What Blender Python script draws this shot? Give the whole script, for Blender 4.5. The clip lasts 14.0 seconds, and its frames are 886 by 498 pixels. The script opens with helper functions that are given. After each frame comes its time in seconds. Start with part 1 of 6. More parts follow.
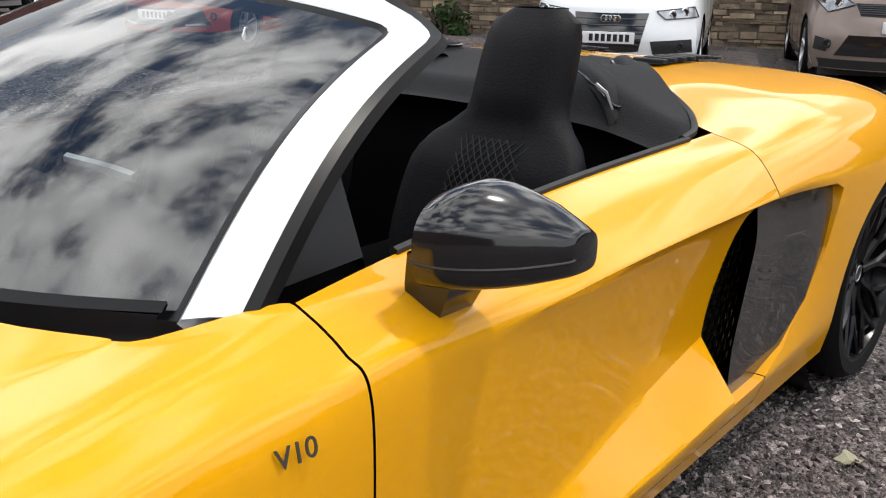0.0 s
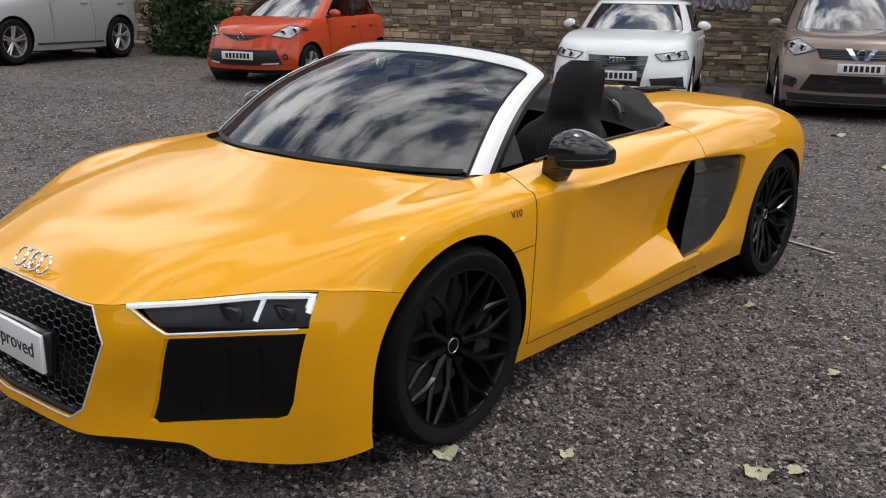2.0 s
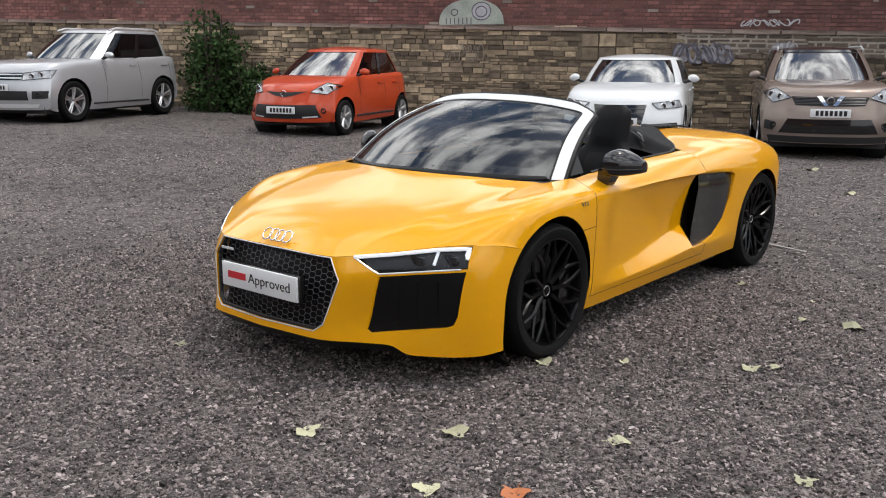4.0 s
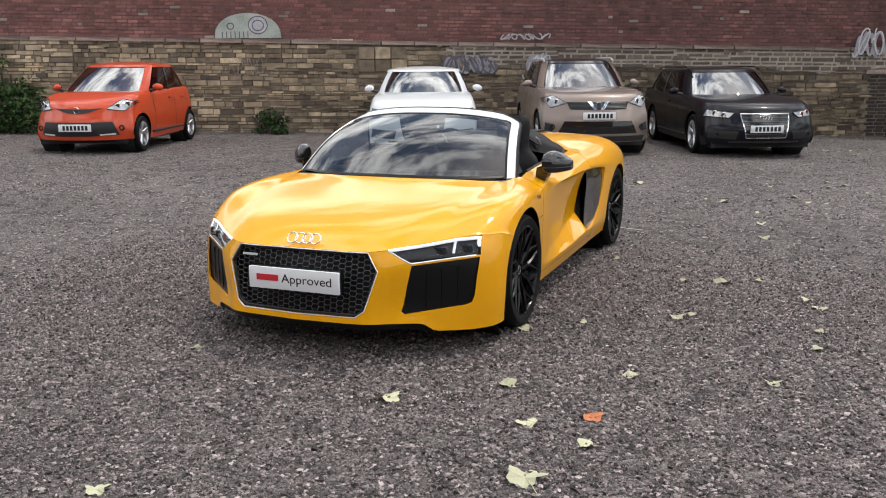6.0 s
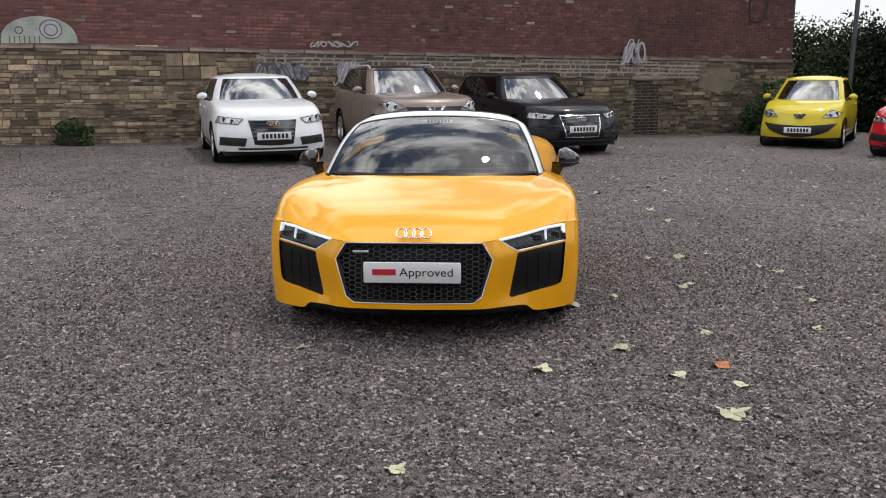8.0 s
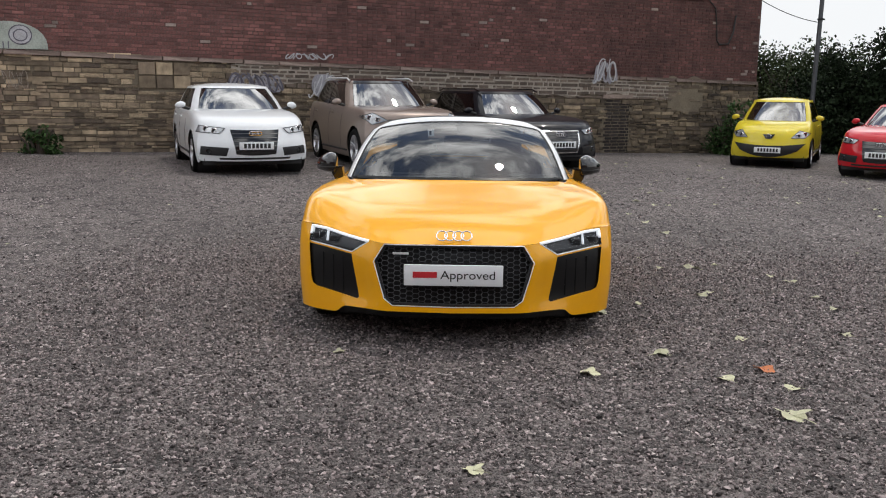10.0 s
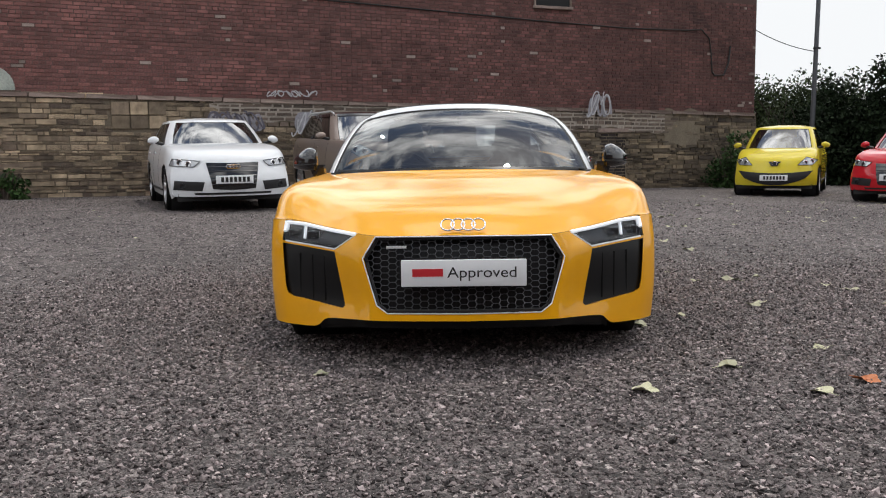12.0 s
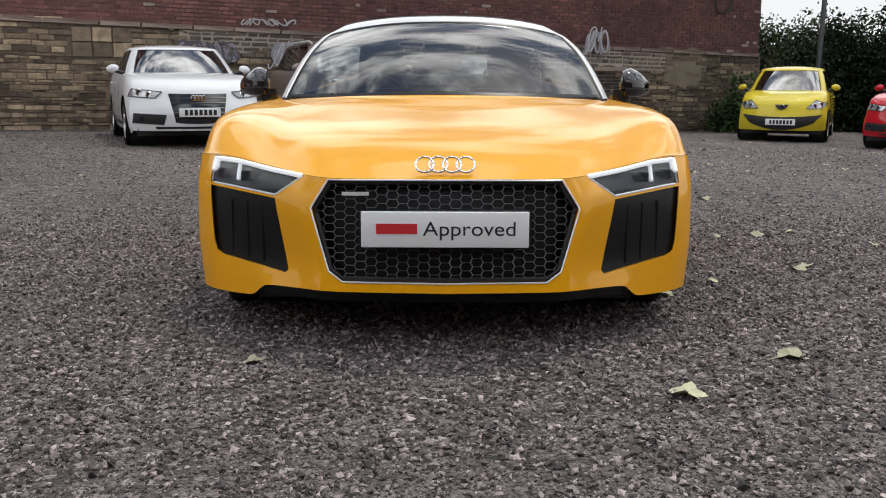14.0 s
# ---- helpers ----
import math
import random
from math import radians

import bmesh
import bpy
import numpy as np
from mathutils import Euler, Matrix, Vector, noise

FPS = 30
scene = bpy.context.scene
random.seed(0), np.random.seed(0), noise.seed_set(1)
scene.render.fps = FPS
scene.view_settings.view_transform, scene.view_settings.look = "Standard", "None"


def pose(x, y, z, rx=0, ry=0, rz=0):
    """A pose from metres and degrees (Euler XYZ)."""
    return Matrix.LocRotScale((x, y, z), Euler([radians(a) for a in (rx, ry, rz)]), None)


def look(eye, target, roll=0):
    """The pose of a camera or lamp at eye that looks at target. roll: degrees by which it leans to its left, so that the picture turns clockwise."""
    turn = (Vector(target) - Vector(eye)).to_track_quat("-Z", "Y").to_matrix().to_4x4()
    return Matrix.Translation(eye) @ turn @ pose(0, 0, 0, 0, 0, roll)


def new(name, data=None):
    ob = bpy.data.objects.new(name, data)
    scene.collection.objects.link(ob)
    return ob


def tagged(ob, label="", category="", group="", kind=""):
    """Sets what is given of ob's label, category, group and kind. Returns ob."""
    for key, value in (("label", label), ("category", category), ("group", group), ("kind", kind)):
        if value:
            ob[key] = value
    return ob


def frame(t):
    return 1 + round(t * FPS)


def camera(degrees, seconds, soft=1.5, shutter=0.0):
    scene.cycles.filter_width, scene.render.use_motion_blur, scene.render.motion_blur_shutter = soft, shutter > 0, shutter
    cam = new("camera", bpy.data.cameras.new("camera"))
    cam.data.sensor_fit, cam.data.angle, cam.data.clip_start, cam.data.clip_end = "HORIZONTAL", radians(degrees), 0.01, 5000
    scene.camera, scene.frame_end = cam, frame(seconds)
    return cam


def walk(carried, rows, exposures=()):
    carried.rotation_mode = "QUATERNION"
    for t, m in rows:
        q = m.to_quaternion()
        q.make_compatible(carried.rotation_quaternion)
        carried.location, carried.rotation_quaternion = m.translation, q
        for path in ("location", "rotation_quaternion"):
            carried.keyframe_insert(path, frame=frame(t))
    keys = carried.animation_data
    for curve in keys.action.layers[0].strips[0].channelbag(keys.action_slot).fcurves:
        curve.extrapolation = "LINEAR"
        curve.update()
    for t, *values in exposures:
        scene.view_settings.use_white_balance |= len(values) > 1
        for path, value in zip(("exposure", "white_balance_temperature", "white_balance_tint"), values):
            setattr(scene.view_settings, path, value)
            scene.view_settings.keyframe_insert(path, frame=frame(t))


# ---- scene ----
cam = camera(52.4, 14.0, soft=1.1)
PATH = [
    (0, (1.67, -0.315, 1.29), (0.432, 1.132, 0.68), 0.8),
    (0.5, (1.927, -0.736, 1.358), (0.7, 0.714, 0.731), 1.1),
    (1, (2.182, -1.211, 1.397), (0.952, 0.253, 0.811), 1.5),
    (1.5, (2.419, -1.705, 1.439), (1.197, -0.223, 0.882), 1.7),
    (2, (2.733, -2.162, 1.457), (1.47, -0.707, 0.922), 0.9),
    (2.5, (3.043, -2.664, 1.473), (1.761, -1.215, 0.962), 0.2),
    (3, (3.331, -3.049, 1.497), (2.023, -1.613, 1.023), 0.9),
    (3.2, (3.386, -3.193, 1.496), (2.074, -1.754, 1.039), 0.6),
    (5.3, (2.994, -4.485, 1.542), (1.99, -2.801, 1.146), -0.0),
    (5.5, (2.876, -4.645, 1.567), (1.949, -2.917, 1.17), -0.0),
    (6, (2.533, -5.111, 1.575), (1.783, -3.301, 1.171), -0.5),
    (6.5, (2.066, -5.393, 1.587), (1.455, -3.532, 1.18), -0.9),
    (7, (1.593, -5.768, 1.593), (1.196, -3.847, 1.203), 0.1),
    (7.5, (1.062, -5.911, 1.585), (0.798, -3.97, 1.182), -0.5),
    (8, (0.581, -6.048, 1.586), (0.422, -4.093, 1.192), -0.5),
    (8.5, (0.206, -6.157, 1.582), (0.162, -4.194, 1.202), 0.3),
    (9, (0.087, -6.185, 1.572), (0.067, -4.22, 1.2), 1.3),
    (9.2, (0.078, -6.195, 1.58), (0.051, -4.229, 1.214), 1.4),
    (11.3, (0.029, -5.393, 1.13), (-0.029, -3.414, 0.846), -1.2),
    (11.5, (-0.011, -5.297, 1.083), (-0.05, -3.312, 0.845), -1.4),
    (12, (-0.037, -5.041, 1.011), (-0.064, -3.054, 0.782), -0.8),
    (12.5, (-0.006, -4.765, 0.971), (-0.057, -2.788, 0.675), -0.0),
    (13, (-0.058, -4.529, 0.938), (-0.089, -2.56, 0.589), 0.4),
    (13.5, (-0.081, -4.307, 0.942), (-0.077, -2.338, 0.587), 0.3),
    (14, (-0.008, -4.032, 0.915), (-0.007, -2.064, 0.559), 0.2),
]
EXPOSURES = [(0.0, 0.14), (0.5, -0.45), (1.0, -0.92), (1.5, -0.52), (2.0, -0.36), (3.0, -0.28), (5.3, 0.10), (6.2, 0.10), (7.0, -0.02), (9.0, -0.20), (12.5, -0.18), (13.4, -0.13), (14.0, -0.22)]
walk(cam, [(t, look(eye, target, roll)) for t, eye, target, roll in PATH], EXPOSURES)


# ---------------------------------------------------------------- light
SUN_AZ, SUN_EL = 38.0, 67.0          # degrees from +y towards +x, and above the ground
world = bpy.data.worlds.new("sky")
scene.world = world
world.use_nodes = True
wn, wl = world.node_tree.nodes, world.node_tree.links
wn.clear()
w_out, w_bg = wn.new("ShaderNodeOutputWorld"), wn.new("ShaderNodeBackground")
sky = wn.new("ShaderNodeTexSky")
sky.sky_type, sky.sun_disc = "NISHITA", False
sky.sun_elevation, sky.sun_rotation = radians(SUN_EL), radians(SUN_AZ)
w_co, w_map = wn.new("ShaderNodeTexCoord"), wn.new("ShaderNodeMapping")
w_map.inputs["Scale"].default_value = (1.6, 1.6, 4.0)
w_map.inputs["Location"].default_value = (4.1, 1.7, 2.2)
w_noise, w_ramp, w_mix = wn.new("ShaderNodeTexNoise"), wn.new("ShaderNodeValToRGB"), wn.new("ShaderNodeMix")
w_noise.inputs["Scale"].default_value, w_noise.inputs["Detail"].default_value, w_noise.inputs["Roughness"].default_value = 2.1, 9, 0.58
w_ramp.color_ramp.elements[0].position, w_ramp.color_ramp.elements[1].position = 0.41, 0.52
w_cloud = wn.new("ShaderNodeValToRGB")          # grey undersides to sunlit white tops
w_cloud.color_ramp.elements[0].position, w_cloud.color_ramp.elements[1].position = 0.42, 0.64
w_cloud.color_ramp.elements[0].color, w_cloud.color_ramp.elements[1].color = (0.26, 0.27, 0.285, 1), (1.0, 1.0, 1.0, 1)
w_gain = wn.new("ShaderNodeVectorMath")
w_gain.operation = "SCALE"
w_gain.inputs["Scale"].default_value = 26.0
wl.new(w_noise.outputs[0], w_cloud.inputs[0])
wl.new(w_cloud.outputs[0], w_gain.inputs[0])
w_mix.data_type = "RGBA"
wl.new(w_gain.outputs[0], w_mix.inputs[7])
wl.new(w_co.outputs["Generated"], w_map.inputs["Vector"])
wl.new(w_map.outputs[0], w_noise.inputs["Vector"])
wl.new(w_noise.outputs[0], w_ramp.inputs[0])
wl.new(w_ramp.outputs[0], w_mix.inputs[0])
wl.new(sky.outputs[0], w_mix.inputs[6])
w_sep, w_low, w_haze = wn.new("ShaderNodeSeparateXYZ"), wn.new("ShaderNodeMapRange"), wn.new("ShaderNodeMix")      # bright haze low in the sky
w_low.inputs["From Min"].default_value, w_low.inputs["From Max"].default_value = 0.42, 0.14
w_haze.data_type = "RGBA"
w_haze.inputs[7].default_value = (9.2, 9.4, 9.6, 1)
wl.new(w_co.outputs["Generated"], w_sep.inputs[0])
wl.new(w_sep.outputs["Z"], w_low.inputs["Value"])
wl.new(w_low.outputs[0], w_haze.inputs[0])
wl.new(w_mix.outputs[2], w_haze.inputs[6])
wl.new(w_haze.outputs[2], w_bg.inputs[0])
wl.new(w_bg.outputs[0], w_out.inputs[0])
w_bg.inputs[1].default_value = 0.115
sun = new("sun", bpy.data.lights.new("sun", "SUN"))
sun.data.energy, sun.data.angle, sun.data.color = 1.5, radians(2.5), (1.0, 0.95, 0.86)
sun.matrix_world = look((50 * math.sin(radians(SUN_AZ)) * math.cos(radians(SUN_EL)), 50 * math.cos(radians(SUN_AZ)) * math.cos(radians(SUN_EL)), 50 * math.sin(radians(SUN_EL))), (0, 0, 0))


# ---------------------------------------------------------------- materials
def mat(name, colour, rough=0.5, metal=0.0, coat=0.0, spec=0.5, vary=0.0, scale=8.0, bump=0.0, bump_scale=60.0, rand=0.0, tone2=None, end_dark=0.0):
    m = bpy.data.materials.new(name)
    m.use_nodes = True
    n, l = m.node_tree.nodes, m.node_tree.links
    b = n["Principled BSDF"]
    b.inputs["Base Color"].default_value = (*colour, 1)
    b.inputs["Roughness"].default_value, b.inputs["Metallic"].default_value = rough, metal
    b.inputs["Coat Weight"].default_value, b.inputs["Coat Roughness"].default_value = coat, 0.03
    b.inputs["Coat IOR"].default_value = 1.45
    b.inputs["Specular IOR Level"].default_value = spec
    co = n.new("ShaderNodeTexCoord")
    if vary or rand:
        mix = n.new("ShaderNodeMix")
        mix.data_type, mix.blend_type = "RGBA", "MULTIPLY"
        mix.inputs["Factor"].default_value = 1.0
        mix.inputs["A"].default_value = (*colour, 1)
        nz, nz2, add, rmp = n.new("ShaderNodeTexNoise"), n.new("ShaderNodeTexNoise"), n.new("ShaderNodeMath"), n.new("ShaderNodeMapRange")
        nz.inputs["Scale"].default_value, nz.inputs["Detail"].default_value = scale, 6
        nz2.inputs["Scale"].default_value, nz2.inputs["Detail"].default_value = scale * 9, 4
        l.new(co.outputs["Object"], nz.inputs["Vector"])
        l.new(co.outputs["Object"], nz2.inputs["Vector"])
        add.operation = "ADD"
        l.new(nz.outputs[0], add.inputs[0])
        l.new(nz2.outputs[0], add.inputs[1])
        rmp.inputs["From Min"].default_value, rmp.inputs["From Max"].default_value = 0.6, 1.4
        rmp.inputs["To Min"].default_value, rmp.inputs["To Max"].default_value = 1 - vary, 1 + vary * 0.6
        l.new(add.outputs[0], rmp.inputs["Value"])
        val = rmp.outputs[0]
        if rand:
            info, geo, sm, r2, mul = n.new("ShaderNodeObjectInfo"), n.new("ShaderNodeNewGeometry"), n.new("ShaderNodeMath"), n.new("ShaderNodeMapRange"), n.new("ShaderNodeMath")
            fr = n.new("ShaderNodeMath")
            sm.operation, fr.operation, mul.operation = "ADD", "FRACT", "MULTIPLY"
            l.new(info.outputs["Random"], sm.inputs[0])
            l.new(geo.outputs["Random Per Island"], sm.inputs[1])
            l.new(sm.outputs[0], fr.inputs[0])
            r2.inputs["To Min"].default_value, r2.inputs["To Max"].default_value = 1 - rand, 1 + rand
            l.new(fr.outputs[0], r2.inputs["Value"])
            l.new(val, mul.inputs[0])
            l.new(r2.outputs[0], mul.inputs[1])
            val = mul.outputs[0]
            if tone2:
                mt, f2 = n.new("ShaderNodeMix"), n.new("ShaderNodeMath")
                mt.data_type = "RGBA"
                mt.inputs["A"].default_value, mt.inputs["B"].default_value = (*colour, 1), (*tone2, 1)
                m7 = n.new("ShaderNodeMath")
                m7.operation, f2.operation = "MULTIPLY", "FRACT"
                m7.inputs[1].default_value = 7.31
                l.new(fr.outputs[0], m7.inputs[0])
                l.new(m7.outputs[0], f2.inputs[0])
                l.new(f2.outputs[0], mt.inputs["Factor"])
                l.new(mt.outputs["Result"], mix.inputs["A"])
        if end_dark:        # the colour darkens unevenly along the wall towards its corner
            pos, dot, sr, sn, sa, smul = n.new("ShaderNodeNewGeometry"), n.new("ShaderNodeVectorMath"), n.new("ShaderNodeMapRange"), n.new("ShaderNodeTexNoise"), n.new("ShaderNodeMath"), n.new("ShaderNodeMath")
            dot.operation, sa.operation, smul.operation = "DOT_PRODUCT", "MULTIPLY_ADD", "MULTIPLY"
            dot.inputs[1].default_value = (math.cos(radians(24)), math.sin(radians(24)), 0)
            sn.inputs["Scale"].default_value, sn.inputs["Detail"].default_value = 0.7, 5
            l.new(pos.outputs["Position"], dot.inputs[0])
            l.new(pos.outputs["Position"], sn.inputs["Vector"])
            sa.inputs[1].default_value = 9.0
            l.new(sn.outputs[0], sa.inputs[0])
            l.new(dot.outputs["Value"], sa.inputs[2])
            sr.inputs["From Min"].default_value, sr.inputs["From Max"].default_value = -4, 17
            sr.inputs["To Min"].default_value, sr.inputs["To Max"].default_value = 1 + end_dark * .1, 1 - end_dark
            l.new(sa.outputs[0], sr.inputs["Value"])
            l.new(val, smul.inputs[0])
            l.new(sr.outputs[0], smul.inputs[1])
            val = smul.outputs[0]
        l.new(val, mix.inputs["B"])
        l.new(mix.outputs["Result"], b.inputs["Base Color"])
    if bump:
        nb, bp = n.new("ShaderNodeTexNoise"), n.new("ShaderNodeBump")
        nb.inputs["Scale"].default_value, nb.inputs["Detail"].default_value = bump_scale, 5
        l.new(co.outputs["Object"], nb.inputs["Vector"])
        l.new(nb.outputs[0], bp.inputs["Height"])
        bp.inputs["Strength"].default_value, bp.inputs["Distance"].default_value = bump, 0.02
        l.new(bp.outputs[0], b.inputs["Normal"])
    return m


def paint(name, colour, flake=0.0):
    return mat(name, colour, rough=0.4, metal=flake, coat=0.85, spec=0.08, vary=0.03, scale=3.0)


def glass(name, tint, clear):
    """Thin glass: mirror by Fresnel over a tinted see-through."""
    m = bpy.data.materials.new(name)
    m.use_nodes = True
    n, l = m.node_tree.nodes, m.node_tree.links
    n.clear()
    out, mix, tr, gl, fr = n.new("ShaderNodeOutputMaterial"), n.new("ShaderNodeMixShader"), n.new("ShaderNodeBsdfTransparent"), n.new("ShaderNodeBsdfGlossy"), n.new("ShaderNodeFresnel")
    tr.inputs[0].default_value = (*tint, 1)
    gl.inputs["Roughness"].default_value = 0.0
    fr.inputs["IOR"].default_value = clear
    l.new(fr.outputs[0], mix.inputs[0])
    l.new(tr.outputs[0], mix.inputs[1])
    l.new(gl.outputs[0], mix.inputs[2])
    l.new(mix.outputs[0], out.inputs[0])
    return m


def glow(name, colour, power):
    m = mat(name, colour, rough=0.3)
    b = m.node_tree.nodes["Principled BSDF"]
    b.inputs["Emission Color"].default_value, b.inputs["Emission Strength"].default_value = (*colour, 1), power
    return m


def chips(name):
    """Crushed stone: chips of many greys at two sizes over patches of dust and damp."""
    m = bpy.data.materials.new(name)
    m.use_nodes = True
    n, l = m.node_tree.nodes, m.node_tree.links
    b = n["Principled BSDF"]
    b.inputs["Roughness"].default_value = 0.85
    co = n.new("ShaderNodeTexCoord")
    v1, v2, big, mid = n.new("ShaderNodeTexVoronoi"), n.new("ShaderNodeTexVoronoi"), n.new("ShaderNodeTexNoise"), n.new("ShaderNodeTexNoise")
    v1.inputs["Scale"].default_value, v2.inputs["Scale"].default_value = 48, 110
    big.inputs["Scale"].default_value, big.inputs["Detail"].default_value = 0.45, 4
    mid.inputs["Scale"].default_value, mid.inputs["Detail"].default_value = 5.0, 6
    sep1, sep2 = n.new("ShaderNodeSeparateColor"), n.new("ShaderNodeSeparateColor")
    for t in (v1, v2, big, mid):
        l.new(co.outputs["Object"], t.inputs["Vector"])
    l.new(v1.outputs["Color"], sep1.inputs[0])
    l.new(v2.outputs["Color"], sep2.inputs[0])
    r1 = n.new("ShaderNodeValToRGB")
    r1.color_ramp.elements[0].color, r1.color_ramp.elements[1].color = (0.010, 0.009, 0.008, 1), (0.66, 0.58, 0.55, 1)
    r1.color_ramp.elements[1].position = 1.0
    e = r1.color_ramp.elements.new(0.55)
    e.color = (0.048, 0.040, 0.0385, 1)
    e = r1.color_ramp.elements.new(0.86)
    e.color = (0.160, 0.134, 0.130, 1)
    r2 = n.new("ShaderNodeValToRGB")
    r2.color_ramp.elements[0].color, r2.color_ramp.elements[1].color = (0.010, 0.009, 0.008, 1), (0.30, 0.256, 0.246, 1)
    l.new(sep1.outputs[0], r1.inputs[0])
    l.new(sep2.outputs[1], r2.inputs[0])
    mx = n.new("ShaderNodeMix")
    mx.data_type = "RGBA"
    pick = n.new("ShaderNodeMapRange")
    pick.inputs["From Min"].default_value, pick.inputs["From Max"].default_value = 0.36, 0.64
    l.new(mid.outputs[0], pick.inputs["Value"])
    l.new(pick.outputs[0], mx.inputs["Factor"])
    l.new(r1.outputs[0], mx.inputs["A"])
    l.new(r2.outputs[0], mx.inputs["B"])
    tone = n.new("ShaderNodeMapRange")
    tone.inputs["From Min"].default_value, tone.inputs["From Max"].default_value = 0.3, 0.7
    tone.inputs["To Min"].default_value, tone.inputs["To Max"].default_value = 0.75, 1.2
    l.new(big.outputs[0], tone.inputs["Value"])
    mul = n.new("ShaderNodeMix")
    mul.data_type, mul.blend_type = "RGBA", "MULTIPLY"
    mul.inputs["Factor"].default_value = 1.0
    l.new(mx.outputs["Result"], mul.inputs["A"])
    l.new(tone.outputs[0], mul.inputs["B"])
    l.new(mul.outputs["Result"], b.inputs["Base Color"])
    add, bp = n.new("ShaderNodeMath"), n.new("ShaderNodeBump")
    add.operation = "ADD"
    l.new(v1.outputs["Distance"], add.inputs[0])
    l.new(v2.outputs["Distance"], add.inputs[1])
    bp.invert = True
    bp.inputs["Strength"].default_value, bp.inputs["Distance"].default_value = 1.0, 0.012
    l.new(add.outputs[0], bp.inputs["Height"])
    l.new(bp.outputs[0], b.inputs["Normal"])
    return m


WHEEL_BLACK = mat("wheel_black", (0.004, 0.004, 0.0045), rough=0.22, spec=0.28)
YELLOW = paint("yellow_paint", (0.80, 0.366, 0.002))
BLACK_GLOSS = mat("gloss_black", (0.008, 0.008, 0.009), rough=0.12, coat=0.6)
BLACK_MATT = mat("matt_black_plastic", (0.012, 0.012, 0.013), rough=0.6, vary=0.2, bump=0.1, bump_scale=300)
CARBON = mat("carbon_blade", (0.014, 0.014, 0.015), rough=0.25, coat=0.7, vary=0.25, scale=40)
GRILLE_WIRE = mat("grille_wire", (0.035, 0.036, 0.042), rough=0.3, coat=0.4)
LEATHER = mat("black_leather", (0.006, 0.006, 0.007), spec=0.12, rough=0.55, vary=0.2, bump=0.15, bump_scale=180)
RUBBER = mat("tyre_rubber", (0.006, 0.006, 0.006), spec=0.18, rough=0.8, vary=0.3, scale=20, bump=0.1)
SILVER = mat("brushed_silver", (0.80, 0.81, 0.82), rough=0.30, metal=0.4, vary=0.04)
CHROME = mat("chrome", (0.85, 0.85, 0.86), rough=0.08, metal=1.0)
ALLOY = mat("alloy_silver", (0.6, 0.6, 0.62), rough=0.3, metal=0.9)
LAMP_WHITE = glow("lamp_white", (0.85, 0.88, 0.92), 0.45)
LENS_DARK = mat("headlight_inside", (0.015, 0.015, 0.018), rough=0.4)
LENS_GREY = mat("headlight_reflector", (0.06, 0.065, 0.07), rough=0.2, metal=0.7)
GLASS_LENS = glass("clear_lens", (0.9, 0.92, 0.94), 1.12)
INTAKE_BLACK = mat("intake_black", (0.004, 0.004, 0.0045), rough=0.35, spec=0.25)
GLASS_SCREEN = glass("windscreen_glass", (0.44, 0.49, 0.49), 2.15)
GLASS_DARK = glass("tinted_glass", (0.10, 0.11, 0.12), 1.6)
GLASS_CAR = glass("car_glass", (0.16, 0.18, 0.18), 4.2)
PAINT_WHITE = mat("graffiti_white", (0.50, 0.50, 0.52), rough=0.8, vary=0.4, scale=6)
PAINT_BLUE = mat("graffiti_pale_blue", (0.31, 0.30, 0.33), rough=0.8, vary=0.4, scale=6)
PAINT_GREEN = mat("graffiti_pale_green", (0.42, 0.46, 0.41), rough=0.8, vary=0.4, scale=4)
PAINT_DARK = mat("graffiti_dark", (0.13, 0.12, 0.15), rough=0.8, vary=0.4, scale=6)
POINTING = mat("pale_repointing", (0.40, 0.35, 0.30), rough=0.95, vary=0.4, scale=3)
PALE_BRICK = mat("pale_brick", (0.30, 0.24, 0.21), rough=0.9, vary=0.3, scale=6, rand=0.3)
# the next two greens carry shade and sunlight on foliage in their colour
LEAF_SHADED = mat("shaded_green_leaves", (0.013, 0.022, 0.010), rough=0.75, spec=0.1, vary=0.3, scale=1.0, rand=0.6)
LEAF_LIT = mat("lit_green_leaves", (0.040, 0.056, 0.022), rough=0.7, spec=0.15, vary=0.3, scale=1.0, rand=0.6)
LEAF_IVY = mat("ivy_leaves", (0.035, 0.070, 0.020), rough=0.65, spec=0.2, vary=0.3, scale=2.0, rand=0.6)
BARK = mat("bark", (0.06, 0.045, 0.035), rough=0.9, vary=0.4, scale=10)
LEAF_FALLEN = mat("fallen_leaf_pale", (0.46, 0.45, 0.30), rough=0.7, vary=0.35, scale=30, rand=0.3)
LEAF_ORANGE = mat("fallen_leaf_orange", (0.48, 0.16, 0.06), rough=0.7, vary=0.3, scale=30)
POST_GREY = mat("galvanised_post", (0.10, 0.105, 0.115), rough=0.5, metal=0.5, vary=0.2)
PLATE_WHITE = mat("plate_white", (0.78, 0.79, 0.80), rough=0.35, vary=0.03)
PLATE_INK = mat("plate_black_ink", (0.01, 0.01, 0.01), rough=0.5)
PLATE_RED = mat("plate_red_ink", (0.55, 0.02, 0.03), rough=0.5)
RED_CALIPER = mat("red_badge", (0.5, 0.02, 0.02), rough=0.4)
STITCH = mat("grey_stitching", (0.02, 0.02, 0.02), rough=0.8)
SEAM = mat("panel_gap", (0.02, 0.012, 0.004), rough=0.9)
GROUND = chips("crushed_stone_ground")
